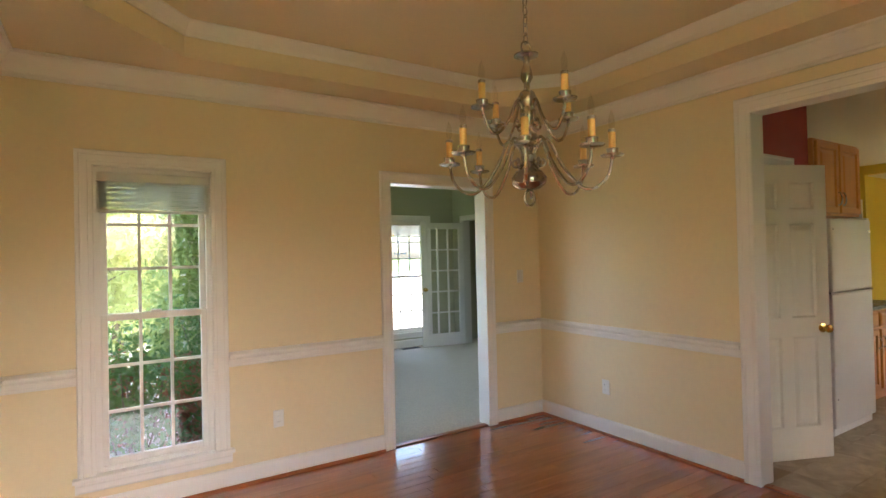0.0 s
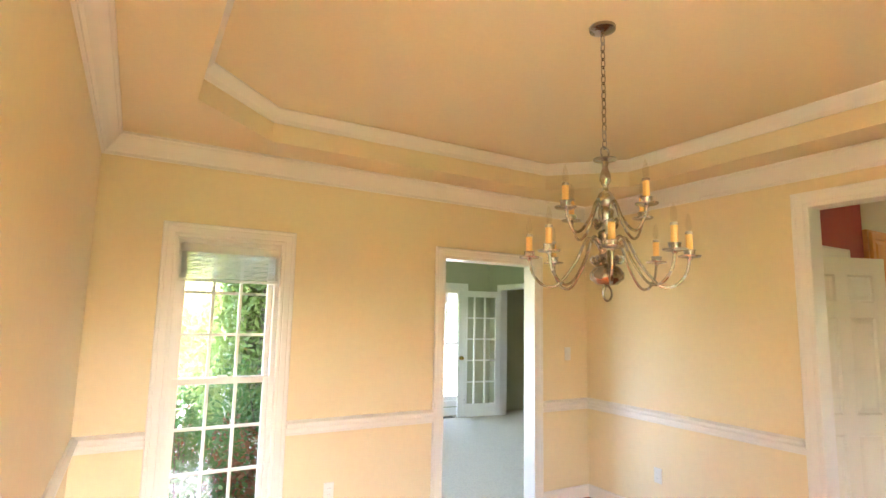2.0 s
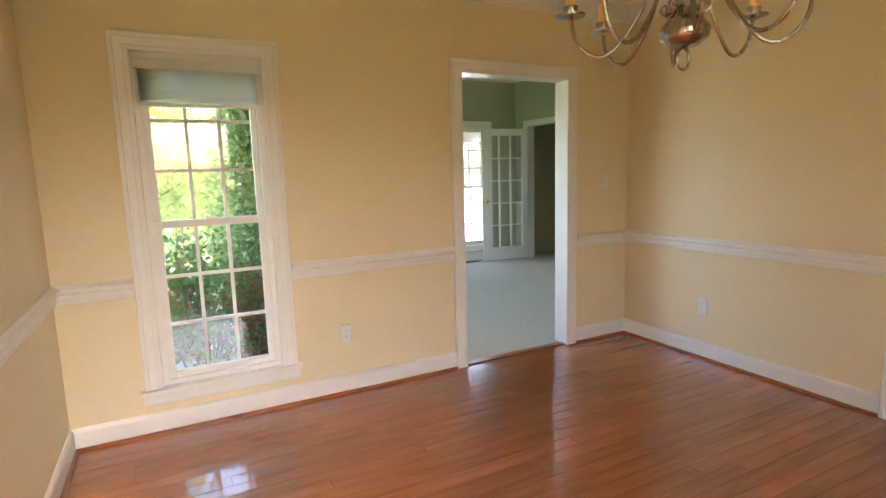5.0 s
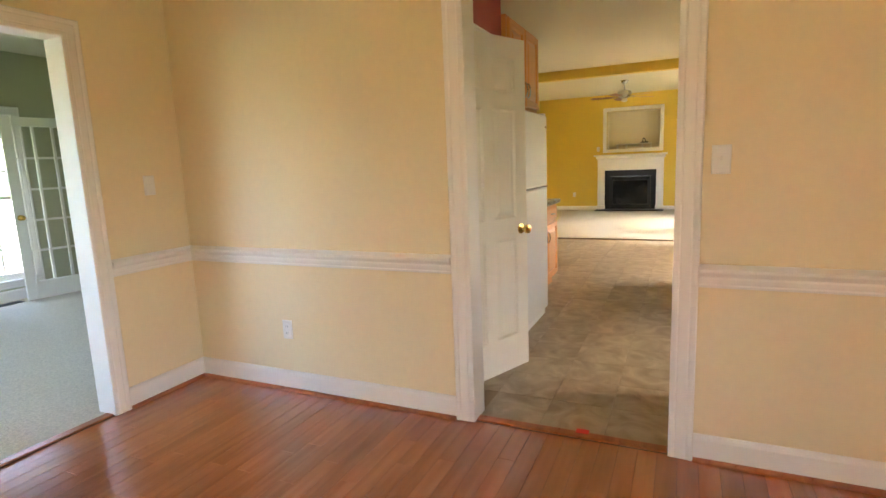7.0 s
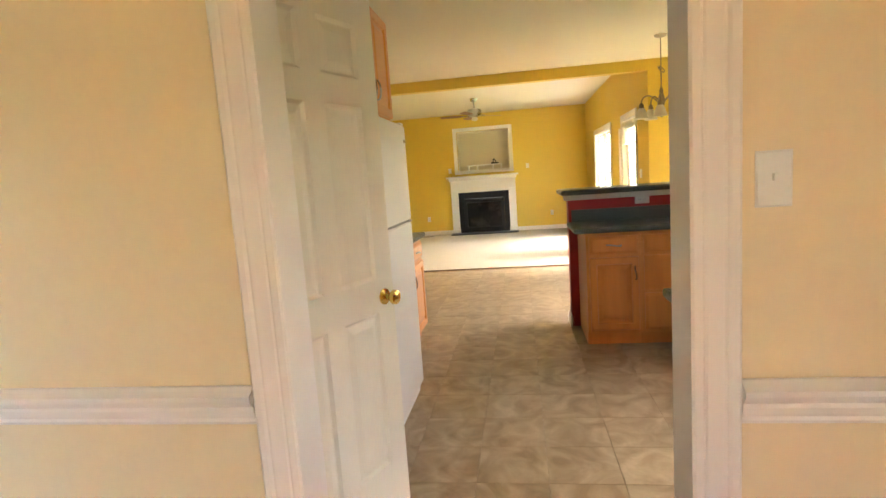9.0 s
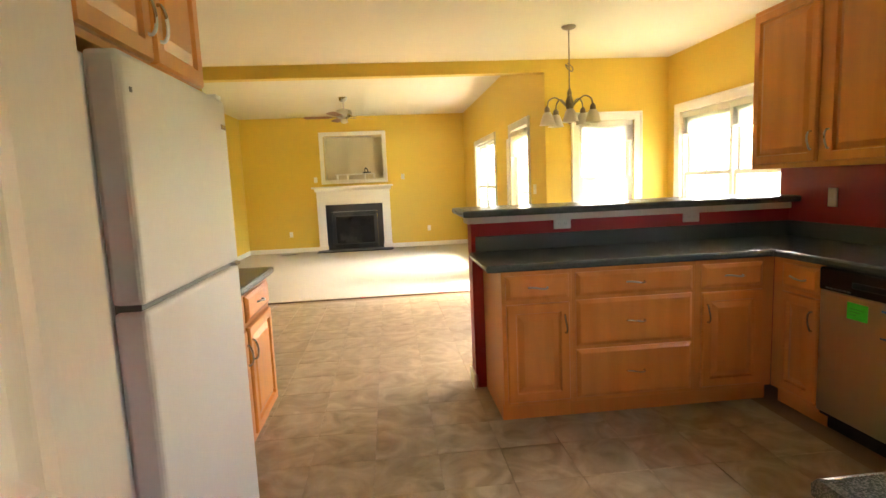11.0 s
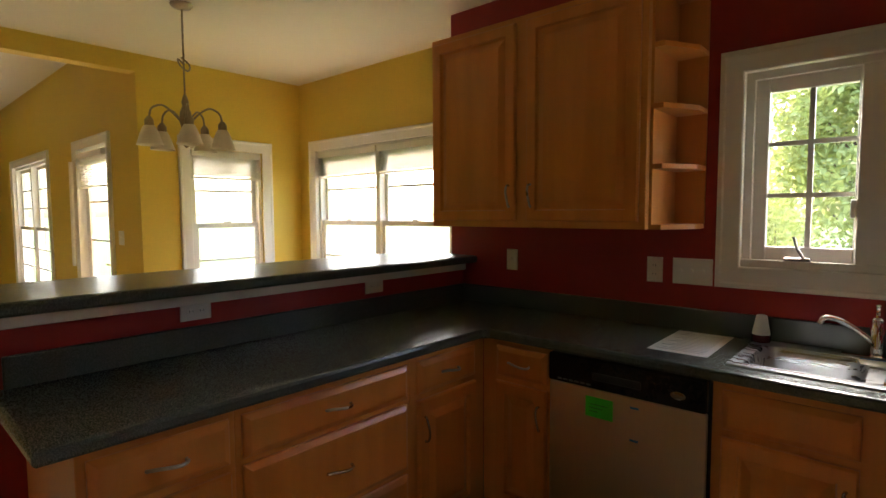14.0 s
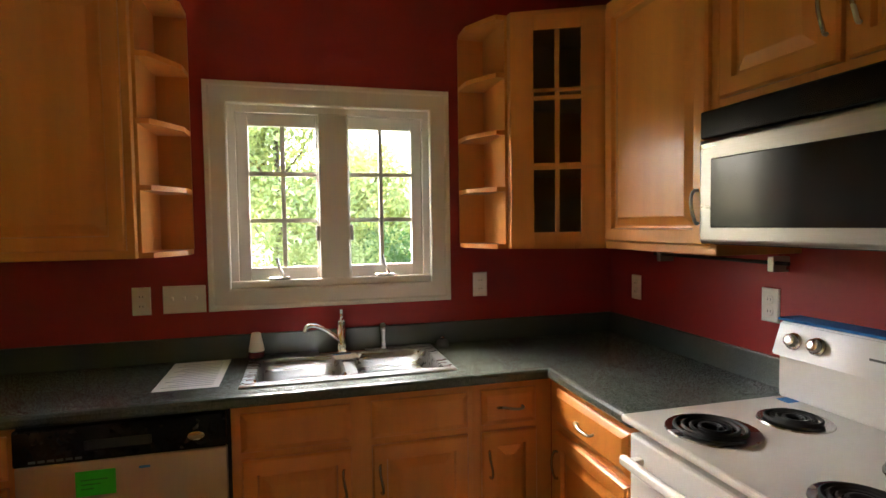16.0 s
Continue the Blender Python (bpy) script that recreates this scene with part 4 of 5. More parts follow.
for k, (x, z) in enumerate(((5.962, 0.714), (5.962, 0.59))):
    tp = thing("tape_piece", pose(x, 0.2535, z, 0, 0, 180), "small blue tape mark on the dishwasher door", "tape", "tape marks")
    part("strip", box(-0.016, 0.016, -0.001, 0.0, -0.004, 0.004), BLUE_TAPE, tp)

fr = thing("refrigerator", pose(5.13, 3.0, 0), "white top-freezer refrigerator with lightly textured doors", "refrigerator")
part("body", box(0, 0.76, 0.055, 0.72, 0.02, 1.685, 0.008), FRIDGE_WHITE, fr)
fd = part("door", box(0, 0.76, -0.025, 0.052, 0.06, 1.103, 0.014, 3), FRIDGE_WHITE, fr)
ft = part("door", box(0, 0.76, -0.025, 0.052, 1.117, 1.69, 0.014, 3), FRIDGE_WHITE, fr)
part("gasket", box(0.012, 0.748, -0.01, 0.05, 1.095, 1.125), PLASTIC_DARK, fr)
part("hinge_cap", box(0.69, 0.745, -0.02, 0.04, 1.69, 1.705, 0.005), PLASTIC_WHITE, fr)
part("hinge", box(0.705, 0.755, -0.03, 0.02, 1.103, 1.117, 0.003), CHROME, fr)
part("badge", box(0.69, 0.735, -0.029, -0.0245, 1.585, 1.602, 0.002), CHROME, ft)
for z, d in ((0.28, fd), (1.60, ft)):
    part("screw_plug", box(0.035, 0.047, -0.0275, -0.0245, z, z + 0.012, 0.002), PLASTIC_DARK, d)
part("kick_grille", box(0.02, 0.74, 0.0, 0.05, 0.0, 0.055), PLASTIC_WHITE, fr)

rg = thing("range_cooker", pose(4.525, 0.782, 0, 0, 0, 90), "white electric range with black coil burners and blue-taped backguard", "range")
part("body", box(0.0, 0.75, 0.02, 0.59, 0.02, 0.9, 0.004), ENAMEL, rg)
ct = part("cooktop", box(-0.003, 0.753, -0.055, 0.545, 0.9, 0.922, 0.008), ENAMEL, rg)
for bx, by, r in ((0.18, 0.1, 0.1), (0.19, 0.36, 0.075), (0.57, 0.1, 0.075), (0.56, 0.36, 0.1)):
    pan = smooth(part("drip_bowl", turned([(r + 0.018, 0.9225), (r + 0.016, 0.9265), (r + 0.004, 0.9245), (r * 0.4, 0.918), (0.01, 0.917)], 24, centre=(bx, by, 0)), CHROME, rg))
    spiral = [(bx + (0.018 + (r - 0.018) * k / 90) * math.cos(k * 0.28 * (1 + 0)), by + (0.018 + (r - 0.018) * k / 90) * math.sin(k * 0.28), 0.931) for k in range(91)]
    smooth(part("coil", tube(spiral, 0.0055, 6), BLACK_MATT, pan, "black spiral heating coil"), 60)
bg = part("backguard", box(0.0, 0.75, 0.505, 0.585, 0.922, 1.06, 0.01), ENAMEL, rg)
bm = bmesh.new()
vs = [bm.verts.new((x, y, z)) for x in (0.0, 0.75) for y, z in ((0.475, 1.058), (0.51, 1.158), (0.585, 1.165), (0.585, 1.058))]
bm.faces.new(vs[0:4][::-1])
bm.faces.new(vs[4:8])
for i in range(4):
    j = (i + 1) % 4
    bm.faces.new((vs[i], vs[j], vs[4 + j], vs[4 + i]))
bmesh.ops.bevel(bm, geom=bm.edges[:], offset=0.005, segments=2, affect="EDGES")
cpn = part("control_panel", bm, ENAMEL, rg)
part("tape", box(0.002, 0.748, 0.50, 0.588, 1.163, 1.171, 0.002), BLUE_TAPE, rg, "blue painter's tape along the top edge")
for x in (0.07, 0.145, 0.605, 0.68):
    smooth(part("knob", turned([(0.026, 0), (0.026, 0.006), (0.02, 0.008), (0.018, 0.024), (0.012, 0.026)], 18), CHROME, cpn)).matrix_basis = pose(x, 0.489, 1.108, 71)
part("tape", box(0.03, 0.07, 0.47, 0.51, 0.9225, 0.925), BLUE_TAPE, rg)
part("print", box(0.29, 0.4, 0.4865, 0.4885, 1.105, 1.111), PLASTIC_DARK, cpn)
od = part("oven_door", box(0.004, 0.746, -0.03, 0.018, 0.2, 0.868, 0.01), ENAMEL, rg)
part("oven_window", box(0.15, 0.6, -0.032, -0.028, 0.38, 0.68, 0.002), BLACK_GLOSS, od)
part("handle", box(0.03, 0.72, -0.085, -0.06, 0.79, 0.82, 0.01, 3), ENAMEL, od)
for x in (0.06, 0.69):
    part("handle_post", box(x - 0.012, x + 0.012, -0.065, -0.028, 0.795, 0.815, 0.004), ENAMEL, od)
part("drawer", box(0.004, 0.746, -0.03, 0.018, 0.03, 0.192, 0.01), ENAMEL, rg)

mw = thing("microwave_oven", pose(4.27, 0.785, 1.403, 0, 0, 90), "stainless and black over-the-range microwave oven", "microwave")
part("body", box(0.0, 0.755, 0.0, 0.345, 0, 0.388, 0.004), BLACK_MATT, mw)
part("vent_grille", box(0.0, 0.755, -0.05, -0.001, 0.308, 0.388, 0.006), BLACK_GLOSS, mw)
md = part("door", box(0.0, 0.755, -0.055, -0.001, 0.005, 0.305, 0.012, 3), STEEL_DARK, mw)
part("window", box(0.05, 0.565, -0.0575, -0.05, 0.05, 0.248, 0.004), BLACK_GLOSS, md)
part("keypad", box(0.61, 0.74, -0.0575, -0.05, 0.03, 0.285, 0.004), BLACK_GLOSS, md)
part("handle", tube([(0.585, -0.056, 0.04), (0.585, -0.085, 0.06), (0.585, -0.085, 0.27), (0.585, -0.056, 0.29)], 0.009, 8), STEEL_DARK, md)

ul = thing("towel_bar", pose(3.93, 0.22, 1.335), "dark metal utensil bar on the wall under the cabinet", "rail")
part("bar", tube([(0.05, -0.1, 0), (0.05, 0.56, 0)], 0.006, 8), BLACK_MATT, ul)
for y in (-0.06, 0.5):
    part("bracket", box(-0.008, 0.06, y - 0.012, y + 0.012, -0.03, 0.02, 0.003), CHROME, ul)

# ---- wall plates ----
def plate(m, w, h, kind, label):
    """A cover plate facing -y: kind is outlet, switch, blank, or a count of switches."""
    name = "wall_switch" if kind.startswith("switch") else "wall_outlet"
    p = thing(name, m, label, "switch" if kind.startswith("switch") else "outlet")
    part("plate", panel(bmesh.new(), -w / 2, w / 2, -h / 2, h / 2, 0, [(0, 0), (0, 0.004), (0.004, 0.007), (0.006, 0.007)]), PLASTIC_WHITE, p)
    if kind == "outlet":
        for s in (-1, 1):
            c = (s * 0.02, 0) if w > h else (0, s * 0.02)
            f = part("receptacle", turned([(0.017, 0), (0.017, 0.002), (0.015, 0.003)], 14), PLASTIC_WHITE, p)
            f.matrix_basis = pose(c[0], -0.0065, c[1], 90)
            for q in (-0.006, 0.006):
                part("slot", box(q - 0.0012, q + 0.0012, -0.004, 0.004, 0.0025, 0.0034), PLASTIC_DARK, f)
    elif kind.startswith("switch"):
        n = int(kind[6:] or 1)
        for k in range(n):
            x = (k - (n - 1) / 2) * 0.046
            part("toggle", box(x - 0.005, x + 0.005, -0.016, -0.006, -0.004, 0.012, 0.002), PLASTIC_WHITE, p)
    return p


ON_N, ON_S, ON_E, ON_W = 0, 180, -90, 90
def pl(x, y, z, rz, kind, w=0.07, h=0.115, label="white plastic plate"):
    return plate(pose(x, y, z, 0, 0, rz), w, h, kind, label)


pl(3.8, 4.06, 0.382, ON_E, "outlet", label="white electrical outlet low on the cream wall")
pl(1.39, 4.8, 0.39, ON_N, "outlet", label="white electrical outlet low on the cream wall beside the window")
pl(3.8, 1.782, 1.30, ON_E, "switch1", label="white light switch on the cream wall beside the kitchen doorway")
pl(3.56, 4.8, 1.27, ON_N, "switch1", 0.07, 0.115, "white light switch on the cream wall in the dining corner")
pl(7.248, 1.29, 1.072, ON_E, "outlet", 0.115, 0.07, "white outlet lying sideways on the red half wall")
pl(7.248, 0.40, 1.072, ON_E, "outlet", 0.115, 0.07, "white outlet lying sideways on the red half wall near the corner")
pl(6.892, -0.31, 1.177, ON_S, "switch1", label="white light switch on the dark red wall")
pl(6.103, -0.31, 1.175, ON_S, "outlet", label="white outlet on the dark red wall beside the switch plate")
pl(5.94, -0.31, 1.176, ON_S, "switch3", 0.165, 0.115, "white three-gang switch plate beside the sink window")
pl(4.635, -0.31, 1.185, ON_S, "outlet", label="white outlet on the dark red wall beside the glass cabinet")
pl(3.92, -0.09, 1.165, ON_W, "outlet", label="white outlet on the dark red wall under the wall cabinets")
pl(3.92, 0.66, 1.185, ON_W, "outlet", label="white outlet on the dark red wall above the range")
pl(15.6, 1.55, 0.4, ON_E, "outlet", label="white outlet on the mustard wall")
pl(15.6, 4.55, 0.4, ON_E, "outlet", label="white outlet low on the mustard wall beside the fireplace")
pl(15.6, 2.08, 1.55, ON_E, "switch1", label="white switch on the mustard wall beside the niche")
pl(15.6, 3.95, 1.55, ON_E, "switch1", label="white switch on the mustard wall beside the niche")
pl(13.1, 5.45, 0.4, ON_N, "outlet", label="white outlet on the mustard side wall")
pl(9.98, 0.7, 1.25, ON_S, "switch2", 0.115, 0.115, "white double switch beside the glazed door")


# ---- doors ----
def door_knob(x, y, z, parent, sign=-1, material=None):
    k = smooth(part("door_knob", turned([(0.032, 0), (0.032, 0.004), (0.012, 0.009), (0.011, 0.028), (0.022, 0.036), (0.029, 0.048), (0.027, 0.06), (0.012, 0.067)], 20), material or BRASS, parent, "polished brass knob"))
    k.matrix_basis = pose(x, y, z, 90 if sign < 0 else -90)
    return k


def six_panel_door(m, w, h, label, kind_name="door_1", knob_side="r"):
    """Six-panel leaf, hinge at x = 0, thickness from y = 0 to 0.035."""
    d = thing(kind_name, m, label, "door")
    d["kind"] = "structure"
    st, mid = 0.1, 0.09
    cols = [(st, (w - mid) / 2), ((w + mid) / 2, w - st)]
    rows = [(0.22, 0.84), (0.97, 1.62), (1.72, h - 0.12)]
    bm = bmesh.new()
    holes = [(a, b, c, e) for a, b in cols for c, e in rows]
    pierced(0, w, 0, h, holes, lambda a, b, c, e: put_box(bm, a, b, 0, 0.035, c, e))
    leaf = part("leaf", bm, DOOR_PAINT, d)
    for a, b, c, e in holes:
        p = bmesh.new()
        loops = [(0, 0), (0.012, -0.011), (0.018, -0.011), (0.045, -0.004), (0.048, -0.004)]
        rings = []
        for side, y in ((1, 0.0), (-1, 0.035)):
            rr = []
            for inset, dep in loops:
                yy = y - dep * side
                rr.append([p.verts.new(q) for q in ((a + inset, yy, c + inset), (b - inset, yy, c + inset), (b - inset, yy, e - inset), (a + inset, yy, e - inset))])
            for r0, r1 in zip(rr, rr[1:]):
                for i in range(4):
                    p.faces.new((r0[i], r0[(i + 1) % 4], r1[(i + 1) % 4], r1[i]))
            p.faces.new(rr[-1])
            rings.append(rr[0])
        for i in range(4):
            p.faces.new((rings[0][i], rings[0][(i + 1) % 4], rings[1][(i + 1) % 4], rings[1][i]))
        part("panel", p, DOOR_PAINT, d)
    kx = w - 0.06 if knob_side == "r" else 0.06
    door_knob(kx, 0.0, 0.895, d, -1)
    door_knob(kx, 0.035, 0.895, d, 1)
    part("latch_plate", box(w - 0.001, w + 0.001, 0.008, 0.027, 0.865, 0.925), BRASS, d)
    for z in (0.22, 1.02, 1.82):
        part("hinge", tube([(-0.004, 0.04, z - 0.045), (-0.004, 0.04, z + 0.045)], 0.007, 8), BRASS, d)
    return d


six_panel_door(pose(4.035, 3.085, 0.012, 0, 0, -22.6), 0.69, 2.03, "cream-white six-panel pantry door standing ajar, with brass knobs")
hd = six_panel_door(pose(9.56, 5.095, 0.012, 0, 0, -90), 0.73, 2.03, "closed white six-panel hall door", "door_3", "l")

fd2 = thing("door_2", pose(5.455, 8.42, 0.012, 0, 0, 171), "open white french door with fifteen glass panes, ajar in the green room", "door")
fd2["kind"] = "structure"
FW, FH = 0.76, 2.0
bm = bmesh.new()
put_box(bm, 0, 0.1, 0, 0.035, 0, FH, 0.003, 0, 1)
put_box(bm, FW - 0.1, FW, 0, 0.035, 0, FH, 0.003, 0, 1)
put_box(bm, 0.1, FW - 0.1, 0, 0.035, 0, 0.2, 0.003, 0, 1)
put_box(bm, 0.1, FW - 0.1, 0, 0.035, FH - 0.1, FH, 0.003, 0, 1)
part("frame", bm, TRIM, fd2)
for i in (1, 2):
    x = 0.1 + (FW - 0.2) * i / 3
    part("muntin", box(x - 0.012, x + 0.012, 0.004, 0.031, 0.2, FH - 0.1), TRIM, fd2)
for j in range(1, 5):
    z = 0.2 + (FH - 0.3) * j / 5
    part("muntin", box(0.1, FW - 0.1, 0.006, 0.029, z - 0.012, z + 0.012), TRIM, fd2)
for i in range(3):
    for j in range(5):
        x, z = 0.1 + (FW - 0.2) * i / 3, 0.2 + (FH - 0.3) * j / 5
        part("pane", box(x + 0.012, x + (FW - 0.2) / 3 - 0.012, 0.016, 0.019, z + 0.012, z + (FH - 0.3) / 5 - 0.012), GLASS, fd2).visible_shadow = False
door_knob(FW - 0.05, 0.0, 0.92, fd2, -1)
door_knob(FW - 0.05, 0.035, 0.92, fd2, 1)

pd = thing("door_4", pose(11.11, 0.7, 0.01, 0, 0, 180), "white glazed patio door with a half-drawn blind", "door")
pd["kind"] = "structure"
part("threshold", box(0.0, 0.87, 0.0, 0.12, -0.009, 0.02, 0.004), CHROME, pd)
sash("sash", 0.87, 0.02, 2.015, 0.05, 1, 5, pd, 0.12, 0.1)
part("lever", tube([(0.82, 0.045, 1.0), (0.82, 0.0, 1.0), (0.73, 0.0, 1.0)], 0.009, 8), BRASS, pd)
blind(pose(11.05, 0.708, 0.01, 0, 0, 180), 0.76, 1.985, 0.32, 12, "white venetian blind, raised, on the glazed patio door", True)
bl2 = thing("vertical_blind", pose(11.17, 0.74, 0.95), "white blind wand hanging at a slant beside the patio door", "blind")
part("strip", tube([(0.05, 0.0, 0.0), (-0.03, 0.01, 0.98)], 0.018, 6), BLIND, bl2)

# ---- fireplace wall ----
fp = thing("fireplace", pose(15.6, 2.385, 0), "white painted fireplace mantel with black slate surround and firebox", "fireplace")
W = 1.565
part("leg", box(-0.09, 0.0, 0.0, 0.17, 0, 1.06, 0.006), TRIM, fp)
part("leg", box(-0.09, 0.0, W - 0.17, W, 0, 1.06, 0.006), TRIM, fp)
part("leg_base", box(-0.105, 0.0, -0.012, 0.182, 0, 0.12, 0.005), TRIM, fp)
part("leg_base", box(-0.105, 0.0, W - 0.182, W + 0.012, 0, 0.12, 0.005), TRIM, fp)
part("frieze", box(-0.088, 0.0, 0.17, W - 0.17, 1.005, 1.06, 0.0), TRIM, fp)
part("frieze", box(-0.098, 0.0, 0.0, W, 1.06, 1.29, 0.006), TRIM, fp)
part("cove", moulding([(0, -0.03), (0, W + 0.03)], [(0, 1.29), (0.11, 1.29), (0.125, 1.315), (0.16, 1.345), (0.17, 1.36), (0, 1.36)], flat), TRIM, fp)
part("mantel_shelf", box(-0.215, 0.0, -0.08, W + 0.08, 1.36, 1.40, 0.008), TRIM, fp)
bm = bmesh.new()
pierced(0.171, W - 0.171, 0, 1.004, [(0.29, W - 0.29, 0.02, 0.85)], lambda a, b, c, d: put_box(bm, -0.03, -0.002, a, b, c, d))
part("surround", bm, SLATE, fp, "black slate surround")
bm = bmesh.new()
pierced(0.292, W - 0.292, 0.022, 0.845, [(0.37, W - 0.37, 0.15, 0.74)], lambda a, b, c, d: put_box(bm, -0.04, 0.0, a, b, c, d))
part("firebox_frame", bm, BLACK_MATT, fp)
part("firebox", box(0.01, 0.4, 0.292, W - 0.292, 0.022, 0.845), BLACK_MATT, fp)
part("firebox_glass", box(-0.02, -0.012, 0.37, W - 0.37, 0.15, 0.74), BLACK_GLOSS, fp)
for z in (0.06, 0.085, 0.11, 0.77, 0.795, 0.82):
    part("louver", box(-0.05, -0.0405, 0.33, W - 0.33, z, z + 0.012, 0.002), BLACK_GLOSS, fp)
part("hearth_slab", box(-0.42, -0.0, -0.02, W + 0.02, 0.008, 0.03, 0.004), SLATE, fp, "black slate hearth strip")

nb = thing("niche", pose(15.6, 2.494, 1.535), "white-trimmed wall niche above the mantel with a low wire shelf", "niche")
nb["kind"] = "structure"
bm = bmesh.new()
put_box(bm, 0.45, 0.47, 0, 1.25, 0, 0.93)
put_box(bm, 0.121, 0.45, -0.02, 0, 0, 0.93)
put_box(bm, 0.121, 0.45, 1.25, 1.27, 0, 0.93)
put_box(bm, 0.121, 0.45, 0, 1.25, -0.02, 0)
put_box(bm, 0.121, 0.45, 0, 1.25, 0.93, 0.95)
part("lining", bm, WHITE_CEIL, nb)
casing("trim_niche", frame_path(2.494, 3.744, 1.535, 2.465), plain(0.085), on_e(15.6), True, "white painted niche casing")
ns = thing("niche_shelf", pose(15.75, 2.69, 1.537), "low white shelf on feet inside the niche", "shelf")
part("board", box(0, 0.2, 0.0, 0.86, 0.1, 0.125, 0.003), TRIM, ns)
for y in (0.02, 0.22, 0.6, 0.82):
    part("foot", box(0.01, 0.19, y - 0.015, y + 0.015, 0, 0.1, 0.002), TRIM, ns)
nd = thing("cable_box", pose(15.82, 2.86, 1.662), "small black device on the niche shelf", "device")
part("body", box(-0.05, 0.06, -0.09, 0.09, 0, 0.03, 0.006), BLACK_MATT, nd)
smooth(part("cable", tube(curve([(0, -0.03, 0.02), (0, -0.01, 0.09), (0, 0.03, 0.11), (0, 0.04, 0.03)], 5), 0.012, 8), BLACK_MATT, nd))

fv = thing("floor_vent", pose(15.2, 4.55, 0.008), "flat tan metal floor register in the carpet", "vent")
part("frame", box(-0.06, 0.06, -0.16, 0.16, 0, 0.005, 0.002), mat("tan_metal", (0.22, 0.17, 0.11), 0.5), fv)
for k in range(10):
    part("slot", box(-0.045, 0.045, -0.14 + k * 0.029, -0.128 + k * 0.029, 0.005, 0.0058), BLACK_MATT, fv)
fv2 = thing("floor_vent", pose(4.52, 8.60, 0.004, 0, 0, 90), "flat brown metal floor register under the green room window", "vent")
part("frame", box(-0.06, 0.06, -0.16, 0.16, 0, 0.005, 0.002), mat("brown_metal", (0.10, 0.08, 0.06), 0.5), fv2)
for k in range(10):
    part("slot", box(-0.045, 0.045, -0.14 + k * 0.029, -0.128 + k * 0.029, 0.005, 0.0058), BLACK_MATT, fv2)

# ceiling fan at rest
fan = thing("ceiling_fan", pose(13.15, 3.085, 2.87), "brushed nickel ceiling fan with five reddish wooden blades, at rest", "ceiling fan")
smooth(part("canopy", turned([(0.03, -0.075), (0.06, -0.05), (0.075, -0.01), (0.075, 0)], 20), CHROME, fan))
part("rod", tube([(0, 0, -0.07), (0, 0, -0.2)], 0.013, 10), CHROME, fan)
smooth(part("motor", turned([(0.05, -0.36), (0.09, -0.345), (0.135, -0.31), (0.14, -0.25), (0.12, -0.215), (0.05, -0.195), (0.02, -0.19)], 24), CHROME, fan))
smooth(part("light_kit", turned([(0.015, -0.43), (0.05, -0.42), (0.062, -0.40), (0.05, -0.37), (0.045, -0.36)], 20), FROSTED, fan, "frosted glass light bowl"))
for k in range(5):
    q = pose(0, 0, 0, 0, 0, 72 * k + 20)
    arm = part("blade_arm", box(0.1, 0.24, -0.018, 0.018, -0.335, -0.327, 0.003), CHROME, fan)
    arm.matrix_basis = q
    bm = bmesh.new()
    pts = [(0.2, -0.05), (0.3, -0.066), (0.62, -0.072), (0.66, -0.05), (0.67, 0), (0.66, 0.05), (0.62, 0.072), (0.3, 0.066), (0.2, 0.05)]
    bm.faces.new([bm.verts.new((x, y, -0.325 + y * 0.18)) for x, y in pts])
    bmesh.ops.solidify(bm, geom=bm.faces[:], thickness=0.007)
    bl = part("blade", bm, WALNUT, fan)
    bl.matrix_basis = q

# stairs in the hall
stair = thing("staircase", pose(0, 0, 0), "hall stairs with wooden newel post, handrail and white balusters", "staircase")
nx, ny = 8.9, 4.19
NEWEL = [(0.042, 0), (0.042, 0.3), (0.03, 0.32), (0.036, 0.36), (0.026, 0.42), (0.03, 0.6), (0.022, 0.74), (0.033, 0.77), (0.026, 0.79), (0.043, 0.81), (0.043, 0.95), (0.03, 0.965), (0.022, 0.985), (0.036, 1.01), (0.044, 1.04), (0.036, 1.07), (0.012, 1.085)]
smooth(part("newel_post", turned(NEWEL, 14, centre=(nx, ny, 0)), ACORN, stair))
smooth(part("handrail", tube(curve([(nx, ny, 0.93), (nx - 0.2, ny, 0.98), (nx - 0.6, ny, 1.24), (nx - 1.6, ny, 1.94)], 5), 0.034, 8), ACORN, stair))
for k in range(4):
    x1 = nx + 0.05 - 0.26 * k
    z = 0.185 * (k + 1)
    part("tread", box(x1 - 0.28, x1 + 0.02, ny + 0.0, 5.44, z - 0.03, z, 0.006), ACORN, stair)
    part("riser", box(x1 - 0.27, x1, ny + 0.02, 5.44, z - 0.185, z - 0.03), TRIM, stair)
    for s in (0.06, 0.19):
        bx = x1 - s
        if bx < nx - 0.06:
            part("baluster", turned([(0.016, z), (0.016, z + 0.15), (0.011, z + 0.2), (0.012, z + 0.5), (0.009, z + 0.93 - (0.19 - s) * 0.3)], 8, centre=(bx, ny + 0.03, 0)), TRIM, stair)


# ---- chandeliers ----
def s_arm(r, z_in, z_low, z_cup, n=5):
    return curve([(0.02, 0, z_in), (r * 0.14, 0, z_in + 0.05), (r * 0.25, 0, z_in + 0.062), (r * 0.40, 0, (z_in + z_low) / 2 + 0.03), (r * 0.62, 0, z_low + 0.008), (r * 0.80, 0, z_low), (r * 0.95, 0, z_low + 0.05), (r, 0, z_cup)], n)


